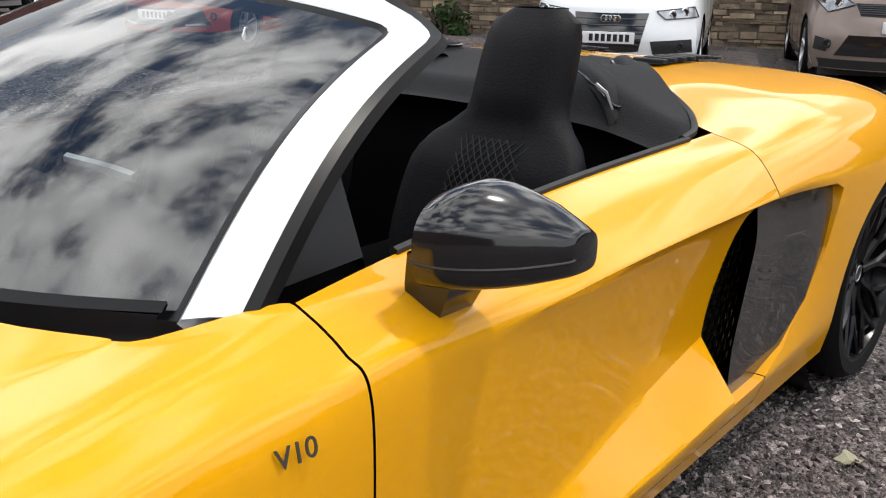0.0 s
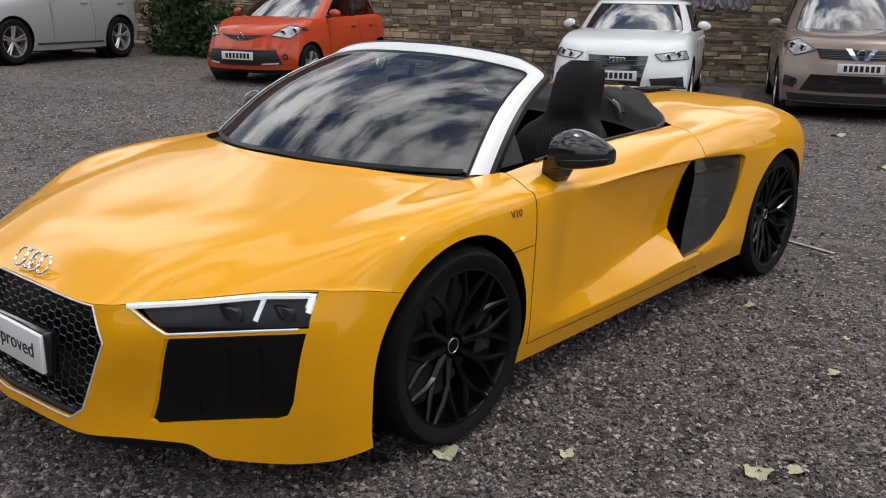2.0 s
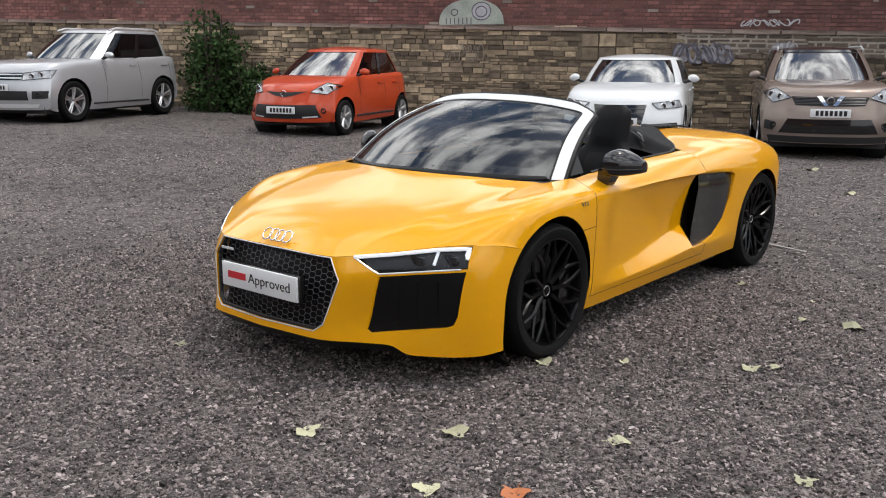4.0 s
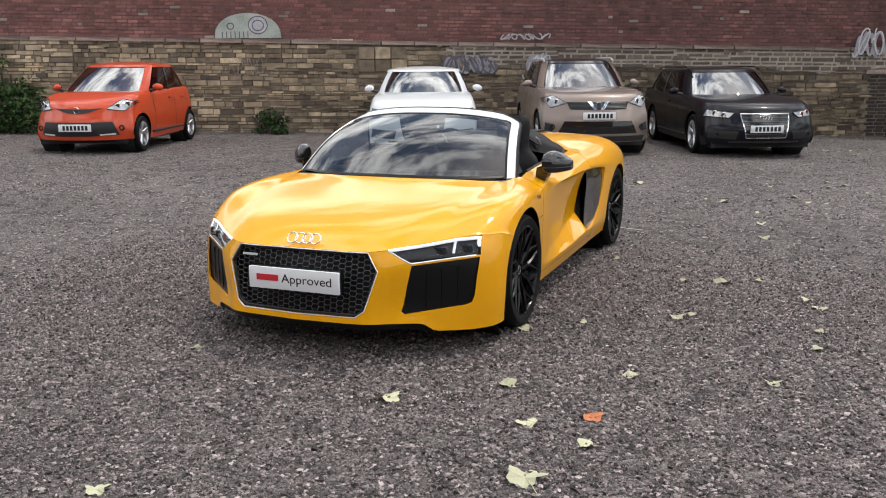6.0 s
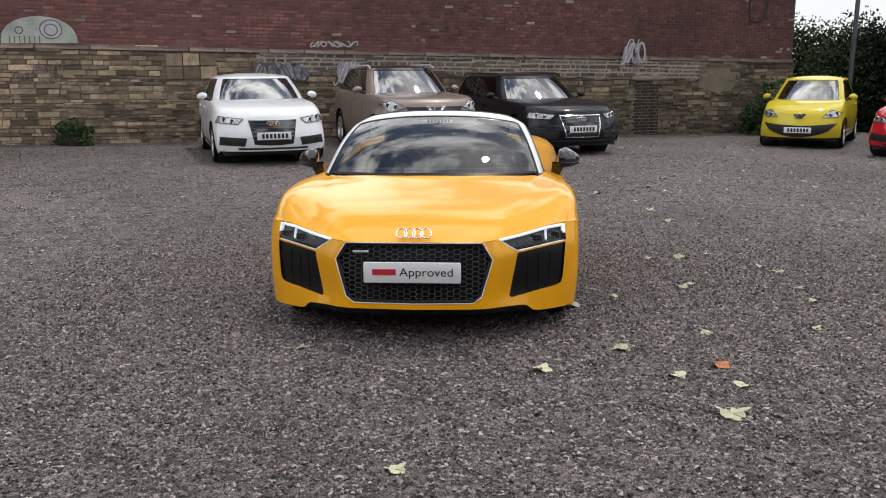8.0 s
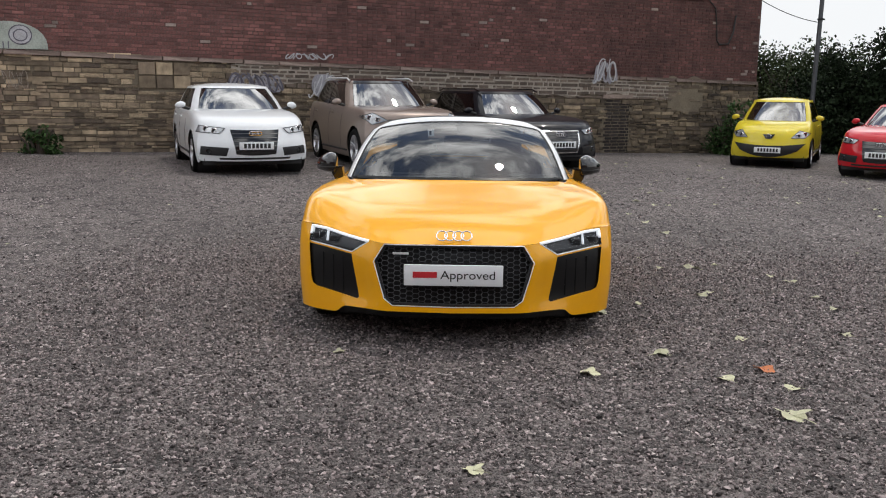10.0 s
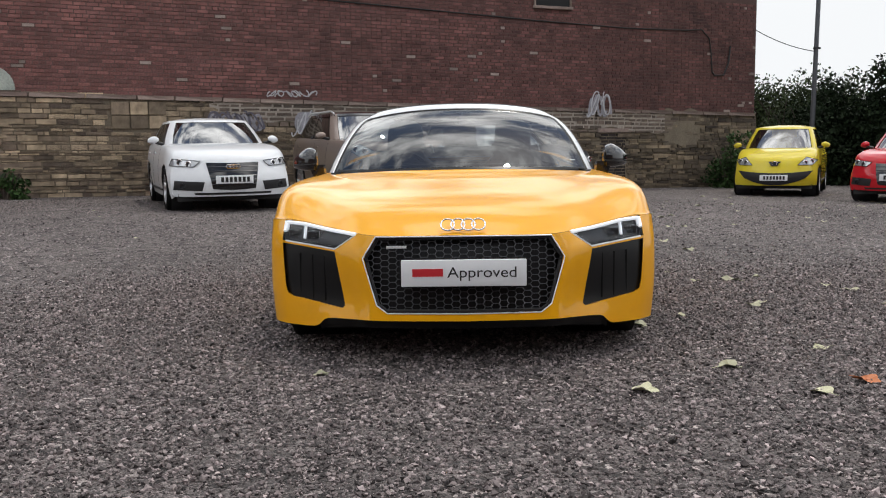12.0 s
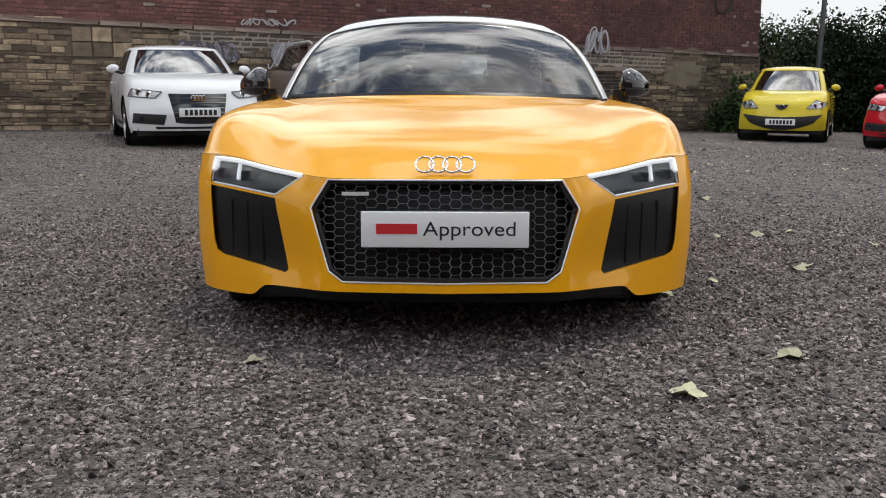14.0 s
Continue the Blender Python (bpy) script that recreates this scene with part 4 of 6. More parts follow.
    for sgn in (1, -1):
        lp = [(sgn * x, z) for x, z in spec["lamp"]]
        lamp = patch(lp, LAMP_CLEAR, "headlight", .010, "clear headlight")
        edge_line(lp, BLACK_MATT, "lamp_seam", .005, .012)
        cx, cz = sum(p[0] for p in lp) / 4 * half, sum(p[1] for p in lp) / 4
        for dx in (-.055, .06):
            p = on_front(cx + sgn * dx, cz + dx * .25, .013)
            part("reflector", ring_mesh(.036, .010, 16, m=pose(p[0], p[1], p[2], 0, 0, 25 * sgn)), CHROME, lamp)
            part("bulb", lathe([(.001, 0), (.028, .0), (.03, .006)], 14, m=pose(p[0], p[1], p[2], 0, 0, 90)), LENS_DARK, lamp)
        if face != "crescent":
            p = on_front(sgn * half * (.80 if face != "frame" else .78), {"bars": .49, "cross": .48, "smile": .42}.get(face, .385), .012)
            part("fog_lamp", ring_mesh(.036, .011, 16, m=pose(p[0], p[1], p[2], 0, 0, 20 * sgn)), LENS_GREY, car)
    n_rings = 4 if face == "frame" else 1
    for k in range(n_rings):
        x = 0 if n_rings == 1 else -.066 + .044 * k
        z = {"frame": .655, "smile": .70, "crescent": .67, "cross": .83, "bars": .815}[face]
        p = on_front(x, z, .022)
        part("badge_ring", ring_mesh(.048 if n_rings == 1 else .031, .0065, 20, m=pose(p[0], p[1], p[2])), CHROME, car)

    # glasshouse
    roof, low = height - .055, bonnet - .03
    w0, w1 = half * .915, half * .715

    def shell(a, t, out=0.0):
        f, r, w = foot_y + (head_y - foot_y) * t, (tail - .06) + (roof_end - tail + .06) * t, w0 + (w1 - w0) * (t if t < 0 else t ** 1.25)
        ang = 2 * math.pi * a
        cx, sy = math.cos(ang), math.sin(ang)
        k = 5.0 if sy < 0 else 6.0
        rr = (abs(cx) ** k + abs(sy) ** k) ** (-1 / k)
        x, yy = rr * cx, rr * sy
        mid = (f + r) / 2
        bow = .26 * x * x if yy < 0 else -.10 * x * x
        return ((w + out) * x, mid + ((r - f) / 2 + out) * yy + bow * abs(yy), low + (roof - low) * t + .018 * math.sin(math.pi * t) * abs(yy) ** 4)
    ts = [0, .2, .4, .6, .8, 1.0]

    def pane(name, a0, a1, t0=.02, t1=.93, tint=None):
        p = part(name, grid(shell, list(np.linspace(a0, a1, 24)), [t0 + (t1 - t0) * t for t in ts]), tint or GLASS_CAR, car)
        p.visible_shadow = False
        return p
    pane("windscreen", .631, .869)
    pane("rear_window", .14, .36)
    for a0, a1, b in ((-.112, .110, 1), (.390, .612, 1)):
        pane("side_window", a0, a1, .06, .90, GLASS_DARK)

    def strip(name, a0, a1, t0, t1, material, out=.012, n=5):
        return part(name, grid(lambda a, t: shell(a, t, out), list(np.linspace(a0, a1, n)), [t0 + (t1 - t0) * k / 6 for k in range(7)]), material, car)
    for a0, a1 in ((.610, .634), (.866, .890)):
        strip("front_pillar", a0, a1, -.06, 1.0, colour)
    for a0, a1 in ((.105, .145), (.355, .395)):
        strip("rear_pillar", a0, a1, -.06, 1.0, colour)
    for a0, a1 in ((.995, 1.012), (.488, .505)):
        strip("door_pillar", a0, a1, 0, .95, BLACK_GLOSS, .008)
    strip("screen_seal", .631, .869, .885, .915, BLACK_MATT, .006, 24)
    strip("screen_seal", .631, .869, .0, .05, BLACK_MATT, .006, 24)
    strip("roof_edge", 0, 1, .905, 1.0, roof_mat or colour, .012, 97)
    strip("waist", 0, 1, -.12, .03, colour, .014, 97)
    ring = list(np.linspace(0, 1, 97))
    top_c = Vector((0, (head_y + roof_end) / 2, roof))
    part("roof", grid(lambda a, k: tuple(top_c.lerp(Vector(shell(a, 1.0, .012)), k) + Vector((0, 0, .060 * (1 - k ** 2.4)))), ring, [.02, .3, .55, .75, .88, .95, 1.0]), roof_mat or colour, car)
    inner = bmesh.new()
    box(inner, -half * .8, half * .8, foot_y + .35, tail - .3, .3, bonnet - .06)
    box(inner, -half * .78, half * .78, foot_y + .08, foot_y + .5, bonnet - .16, bonnet - .03, .05)
    part("cabin", inner, BLACK_MATT, car)
    for x in (-.38, .38):
        sb = bmesh.new()
        box(sb, x - .22, x + .22, head_y + .35, head_y + .5, bonnet - .1, bonnet + .22, .05)
        box(sb, x - .12, x + .12, head_y + .40, head_y + .5, bonnet + .2, bonnet + .38, .04)
        part("front_seat", sb, LEATHER, car)
    if rails:
        for sgn in (1, -1):
            part("roof_rail", tube([(sgn * w1 * .96, head_y + .15, roof), (sgn * w1 * .95, head_y + .36, roof + .048), (sgn * w1 * .95, roof_end - .3, roof + .048), (sgn * w1 * .96, roof_end - .1, roof)], .016, 6), BLACK_GLOSS if chrome_frame else SILVER, car)
    for y in (0, axle):
        for sgn in (1, -1):
            mm = Matrix.Translation((sgn * (half - .105), y, wheel_r)) @ (Matrix() if sgn > 0 else Matrix.Rotation(math.pi, 4, "Z"))
            wheel("wheel", wheel_r, .20, wheel_r * .70, car, mm, five_spokes, ALLOY, ALLOY, "", brake=False)
            part("wheel_liner", lathe([(wheel_r + .055, sgn * half * .93), (wheel_r + .055, sgn * half * .6), (.02, sgn * half * .6)], 24, m=Matrix.Translation((0, y, wheel_r))), BLACK_MATT, car)
    under = bmesh.new()
    box(under, -half * .85, half * .85, F + .25, tail - .15, .16, .32)
    part("underbody", under, BLACK_MATT, car)
    for sgn in (1, -1):
        def shell_mirror(u, v):
            a = 2 * math.pi * u
            t = math.sin(math.pi * (.04 + .92 * v)) ** .5
            return (sgn * (half * .93 + .03 + .165 * v), foot_y + .50 + .065 * t * math.cos(a) + .04 * v, bonnet + .065 + .058 * t * (math.sin(a) if math.sin(a) < 0 else math.sin(a) * 1.1) - .02 * v)
        part("door_mirror", grid(shell_mirror, list(np.linspace(0, 1, 17)), list(np.linspace(0, 1, 9)), flip=sgn < 0), mirror_mat or colour, car)
        part("mirror_arm", tube([(sgn * half * .88, foot_y + .50, bonnet - .01), (sgn * (half * .95 + .07), foot_y + .50, bonnet + .03)], .026, 6), BLACK_MATT, car)
        for y in (head_y + .45, roof_end - .35):
            p = on_side(y, bonnet - .14, sgn, .012)
            part("door_handle", box(bmesh.new(), p[0] - .014, p[0] + .014, y - .09, y + .09, p[2] - .014, p[2] + .014, .006), colour, car)
        for y in (foot_y + .42, head_y + .62, roof_end - .18):
            part("door_seam", tube([on_side(y + .03 * math.sin(3 * z), z, sgn, -.001) for z in np.linspace(.34, bonnet - .07, 7)], .0045, 4), PLATE_INK, car)
        part("sill_strip", tube([on_side(y, .30, sgn, .004) for y in np.linspace(wheel_r + .12, axle - wheel_r - .12, 9)], .018, 5), BLACK_MATT, car)
    p = on_front(0, plate_z, 0)
    pl = part("number_plate", box(bmesh.new(), -.265, .265, p[1] - .034, p[1] - .014, plate_z - .058, plate_z + .058, .004), PLATE_WHITE, car, "white number plate with black bars")
    for k in range(7):
        x = .01 - .1844 + .0614 * k
        part("bar", box(bmesh.new(), x - .020, x + .020, p[1] - .0365, p[1] - .0325, plate_z - .036, plate_z + .036), PLATE_INK, pl)
    for x0, x1 in ((-.62, -.02), (0.0, .60)):
        part("wiper", tube([shell(.75 + .11 * (x0 + (x1 - x0) * k / 5), .03 + .02 * k / 5, .012) for k in range(6)], .009, 5), BLACK_MATT, car)
    return car


def stand(x, y, turn):
    """On the ground, with the front axle's middle at (x, y), nose turned from -y towards +x."""
    return Matrix.Translation((x, y, lie(x, y))) @ Matrix.Rotation(radians(turn), 4, "Z")


# ---------------------------------------------------------------- the yellow roadster: nose to -y, front axle at y = 0
AXLE = 2.65
# columns of the body's skin from the middle of the bonnet to the sill: station, x, y, z
SKIN = [
    [(-1, 0, -1.0, .607), (-.75, 0, -.81, .700), (-.5, 0, -.57, .765), (-.25, 0, -.27, .824), (0, 0, 0, .884), (.4, 0, .4, .94), (1.9, 0, 1.9, .97), (2.3, 0, 2.3, .985), (2.65, 0, 2.65, .975), (3.0, 0, 2.96, .93), (3.36, 0, 3.28, .85)],
    [(-1, .40, -.985, .608), (-.75, .47, -.79, .692), (-.5, .53, -.56, .752), (-.25, .58, -.27, .805), (0, .63, 0, .848), (.4, .68, .4, .87), (1.9, .45, 1.9, .965), (2.3, .45, 2.3, .98), (2.65, .45, 2.65, .97), (3.0, .45, 2.96, .925), (3.36, .44, 3.28, .845)],
    [(-1, .61, -.82, .631), (-.75, .64, -.66, .691), (-.5, .665, -.47, .749), (-.25, .69, -.25, .797), (0, .715, 0, .834), (.4, .745, .4, .862), (1.9, .66, 1.9, .93), (2.3, .66, 2.3, .955), (2.65, .66, 2.65, .955), (3.0, .65, 2.96, .912), (3.36, .63, 3.28, .83)],
    [(-1, .78, -.655, .652), (-.75, .795, -.55, .700), (-.5, .83, -.42, .760), (-.25, .857, -.25, .808), (0, .868, 0, .836), (.4, .80, .4, .856), (.7, .76, .7, .865), (1.2, .745, 1.2, .885), (1.9, .755, 1.9, .905), (2.3, .775, 2.3, .935), (2.65, .785, 2.65, .94), (3.0, .77, 2.96, .895), (3.36, .74, 3.26, .81)],
    [(-1, .888, -.555, .657), (-.75, .914, -.475, .695), (-.5, .94, -.37, .738), (-.25, .957, -.23, .782), (0, .962, 0, .80), (.4, .893, .4, .815), (.7, .86, .7, .832), (1.2, .845, 1.2, .848), (1.9, .87, 1.9, .87), (2.3, .90, 2.3, .885), (2.65, .912, 2.65, .88), (3.0, .89, 2.96, .845), (3.36, .84, 3.22, .76)],
    [(-1, .962, -.485, .634), (-.75, .972, -.415, .652), (-.5, .980, -.315, .675), (-.25, .985, -.20, .70), (0, .98, 0, .715), (.4, .945, .4, .752), (.7, .937, .7, .77), (1.2, .937, 1.2, .78), (1.7, .935, 1.7, .772), (2.3, .962, 2.3, .76), (2.65, .97, 2.65, .75), (3.0, .95, 2.96, .73), (3.36, .88, 3.18, .68)],
    [(-1, .975, -.435, .55), (-.5, .982, -.30, .54), (0, .978, 0, .53), (.4, .940, .4, .42), (.55, .928, .55, .345), (.8, .905, .8, .345), (1.2, .872, 1.2, .395), (1.6, .850, 1.6, .445), (1.9, .90, 1.9, .50), (2.2, .955, 2.2, .52), (2.65, .97, 2.65, .52), (3.0, .95, 2.96, .5), (3.36, .87, 3.17, .48)],
    [(-1, .965, -.43, .33), (0, .955, 0, .30), (.4, .930, .4, .265), (.8, .936, .8, .270), (1.2, .950, 1.2, .290), (1.6, .958, 1.6, .318), (2.2, .945, 2.2, .31), (2.65, .95, 2.65, .3), (3.0, .94, 2.96, .3), (3.36, .86, 3.16, .3)],
    [(-1, .92, -.42, .165), (0, .915, 0, .165), (.4, .905, .4, .160), (2.2, .915, 2.2, .185), (2.65, .92, 2.65, .19), (3.0, .91, 2.96, .2), (3.36, .84, 3.16, .22)],
]
COLS = [[pchip([k[0] for k in keys], [k[a] for k in keys]) for a in (1, 2, 3)] for keys in SKIN]


STATION = {}


def station(v):
    """Points and tangents of the section at station v."""
    if v not in STATION:
        pts = np.array([[c(v) for c in col] for col in COLS])
        tan = np.zeros_like(pts)
        tan[1:-1] = (pts[2:] - pts[:-2]) / 2
        tan[0] = (pts[1] - pts[0]) * (1, 1, 0)
        tan[-1] = pts[-1] - pts[-2]
        tan[5] *= 1 - 0.9 * smooth(0.35, 0.9, v) * (1 - smooth(2.1, 2.5, v))
        tan[7] *= 1 - 0.6 * smooth(0.35, 0.9, v) * (1 - smooth(2.0, 2.4, v))
        tan[1] *= 0.8
        STATION[v] = (pts, tan)
    return STATION[v]


def skin_point(v, s):
    """The body's skin at station v, s columns out from the middle."""
    pts, tan = station(v)
    i = min(max(int(s), 0), len(pts) - 2)
    t = s - i
    a, b, c, d = (1 + 2 * t) * (1 - t) ** 2, t * (1 - t) ** 2, t * t * (3 - 2 * t), t * t * (t - 1)
    if i == 5:          # the flank is undercut below the shoulder's crease
        under = smooth(.45, 1.2, v) * (1 - smooth(1.85, 2.15, v))
        return a * pts[5] + b * (tan[5] + np.array((-.16, 0, -.05)) * under) + c * pts[6] + d * (tan[6] * (1 - under) + np.array((.02, 0, -.16)) * under)
    if i == 6:          # a crisp facet rises along the door's foot towards the side blade
        under = smooth(.42, .7, v) * (1 - smooth(1.85, 2.15, v))
        chord = pts[7] - pts[6]
        return a * pts[6] + b * (tan[6] * (1 - under) + chord * under) + c * pts[7] + d * (tan[7] * (1 - under) + chord * under)
    return a * pts[i] + b * tan[i] + c * pts[i + 1] + d * tan[i + 1]


def s_at_height(v, z, lo=3.0, hi=8.0):
    for _ in range(24):
        mid = (lo + hi) / 2
        if skin_point(v, mid)[2] > z:
            lo = mid
        else:
            hi = mid
    return (lo + hi) / 2


def skin_panel(v0, v1, nv, s0, s1, ns, side):
    """A panel between stations v0 and v1 and columns s0(v) and s1(v), on one side."""
    s0 = s0 if callable(s0) else (lambda v, k=s0: k)
    s1 = s1 if callable(s1) else (lambda v, k=s1: k)
    cache = {}

    def at(u, v):
        if v not in cache:
            cache[v] = (s0(v), s1(v))
        a, b = cache[v]
        if a < 4.9 and b > 7.02:        # rows of the mesh lie on the two creases
            q = a + (5 - a) * u / .4 if u < .4 else 5 + 2 * (u - .4) / .4 if u < .8 else 7 + (b - 7) * (u - .8) / .2
        else:
            q = a + (b - a) * u
        p = skin_point(v, q)
        return (side * p[0], p[1], p[2])
    return grid(at, list(np.linspace(0, 1, ns)), list(np.linspace(v0, v1, nv)), flip=side < 0)


def arch_front(n=48):
    """The front arch: round behind and above the wheel, opened out ahead of the tyre."""
    out = []
    for k in range(n):
        c, s = math.cos(2 * math.pi * k / n), math.sin(2 * math.pi * k / n)
        p = 3.4 if c < 0 and s < 0 else 2.0
        r = (abs(c) ** p + abs(s) ** p) ** (-1 / p)
        out.append((-.015 + r * c * (.432 if c < 0 else .386), .342 + r * s * .386))
    return out


ARCH_F, ARCH_R = arch_front(), circle(AXLE, 0.345, 0.37, 40)
# front face: the leading edge, two waists and the lip from the middle outwards to the wheel arch
NOSE = [
    [(0, -1.0, .607), (.40, -.985, .608), (.50, -.92, .615), (.62, -.81, .632), (.77, -.655, .652), (.888, -.555, .655), (.95, -.485, .632), (.974, -.38, .618), (.978, -.22, .60)],
    [(0, -1.045, .50), (.45, -1.002, .50), (.52, -.955, .51), (.62, -.868, .525), (.78, -.72, .535), (.897, -.612, .54), (.968, -.505, .53), (.984, -.385, .53), (.982, -.22, .52)],
    [(0, -1.08, .33), (.40, -1.038, .33), (.52, -.945, .32), (.62, -.862, .31), (.78, -.732, .31), (.902, -.635, .32), (.966, -.53, .33), (.982, -.41, .34), (.976, -.22, .34)],
    [(0, -1.09, .230), (.38, -1.06, .230), (.52, -.965, .222), (.64, -.868, .210), (.715, -.80, .160), (.885, -.655, .150), (.95, -.54, .146), (.966, -.43, .146), (.966, -.22, .148)],
]
NOSE_C = [[pchip(range(9), [p[a] for p in row]) for a in range(3)] for row in NOSE]
EDGE_S = pchip(range(6), [0, 1, 1.45, 2, 3, 4])
NOSE_ROW = {}


def seam_s(v):
    """Where the bonnet and wings end above the bumper."""
    return s_at_height(v, .655 - .048 * smooth(-1.0, -.35, v), 4.0, 6.9)


def nose_row(p):
    if p not in NOSE_ROW:
        if p <= 5:
            top = skin_point(-1.0, EDGE_S(p))
        else:
            v = -1.0 + .8 * (p - 5) / 3
            top = skin_point(v, seam_s(v))
        rows = np.array([top] + [[c(p) for c in row] for row in NOSE_C[1:]])
        tan = np.zeros_like(rows)
        tan[1:-1] = (rows[2:] - rows[:-2]) / 2
        tan[0], tan[-1] = rows[1] - rows[0], rows[-1] - rows[-2]
        NOSE_ROW[p] = (rows, tan)
    return NOSE_ROW[p]


def nose_point(p, q):
    """p: 0 in the middle to 8 at the arch; q: 0 at the leading edge to 3 at the lip."""
    pts, tan = nose_row(round(abs(p), 6))
    i = min(max(int(q), 0), 2)
    t = q - i
    a, b, c, d = (1 + 2 * t) * (1 - t) ** 2, t * (1 - t) ** 2, t * t * (3 - 2 * t), t * t * (t - 1)
    out = a * pts[i] + b * tan[i] + c * pts[i + 1] + d * tan[i + 1]
    return (math.copysign(out[0], p) if p else 0.0, out[1], out[2])


GRILLE = [(-.395, .600), (.395, .600), (.453, .507), (.396, .296), (.350, .264), (-.350, .264), (-.396, .296), (-.453, .507)]
LIGHT = [(.490, .609), (.61, .627), (.77, .648), (.882, .654), (.892, .556), (.597, .537)]
INTAKE = [(.598, .526), (.890, .545), (.874, .340), (.862, .302), (.83, .288), (.565, .264), (.550, .278)]
BLADE = [(1.64, .768), (2.12, .745), (2.168, .725), (2.125, .564), (2.049, .437), (1.902, .345), (1.741, .312), (1.575, .308)]


BLADE_END = pchip([.30, .345, .437, .564, .725, .78], [1.74, 1.96, 2.10, 2.165, 2.20, 2.20])


def flip_poly(poly):
    return [(-x, z) for x, z in poly]


FACE = np.array([[nose_point(p, q) for q in np.linspace(3, 0, 61)] for p in np.linspace(0, 6.6, 90)])
FACE_AT = {}


def on_nose(x, z, out=0.0):
    """A point of the front face over (x, z)."""
    key = round(z, 4)
    if key not in FACE_AT:
        xs = np.array([np.interp(key, r[:, 2], r[:, 0]) for r in FACE])
        FACE_AT[key] = (np.maximum.accumulate(xs), np.array([np.interp(key, r[:, 2], r[:, 1]) for r in FACE]))
    xs, ys = FACE_AT[key]
    return Vector((x, float(np.interp(abs(x), xs, ys)) - out, z))


def sweep_edge(poly, out, radius, closed=True, n=6):
    """A thin strip that follows a polygon on the front face."""
    pts = []
    loop = poly + poly[:1] if closed else poly
    for (x0, z0), (x1, z1) in zip(loop, loop[1:]):
        k = max(2, int(math.hypot(x1 - x0, z1 - z0) / 0.02))
        pts += [on_nose(x0 + (x1 - x0) * i / k, z0 + (z1 - z0) * i / k, out) for i in range(k)]
    return tube(pts, radius, n, closed=closed)


def fill_nose(poly, back, step=0.03):
    """A sheet behind an opening of the front face."""
    xs, zs = [p[0] for p in poly], [p[1] for p in poly]
    bm = grid(lambda x, z: on_nose(x, z, -back), list(np.linspace(min(xs) - .01, max(xs) + .01, 18)), list(np.linspace(min(zs) - .01, max(zs) + .01, 10)))
    return bm




def even(bm, rounds):
    """Irons small waves out of a panel and leaves its edges where they are."""
    for _ in range(rounds):
        bmesh.ops.smooth_vert(bm, verts=[v for v in bm.verts if not v.is_boundary], factor=.5, use_axis_x=True, use_axis_y=True, use_axis_z=True)
    return bm


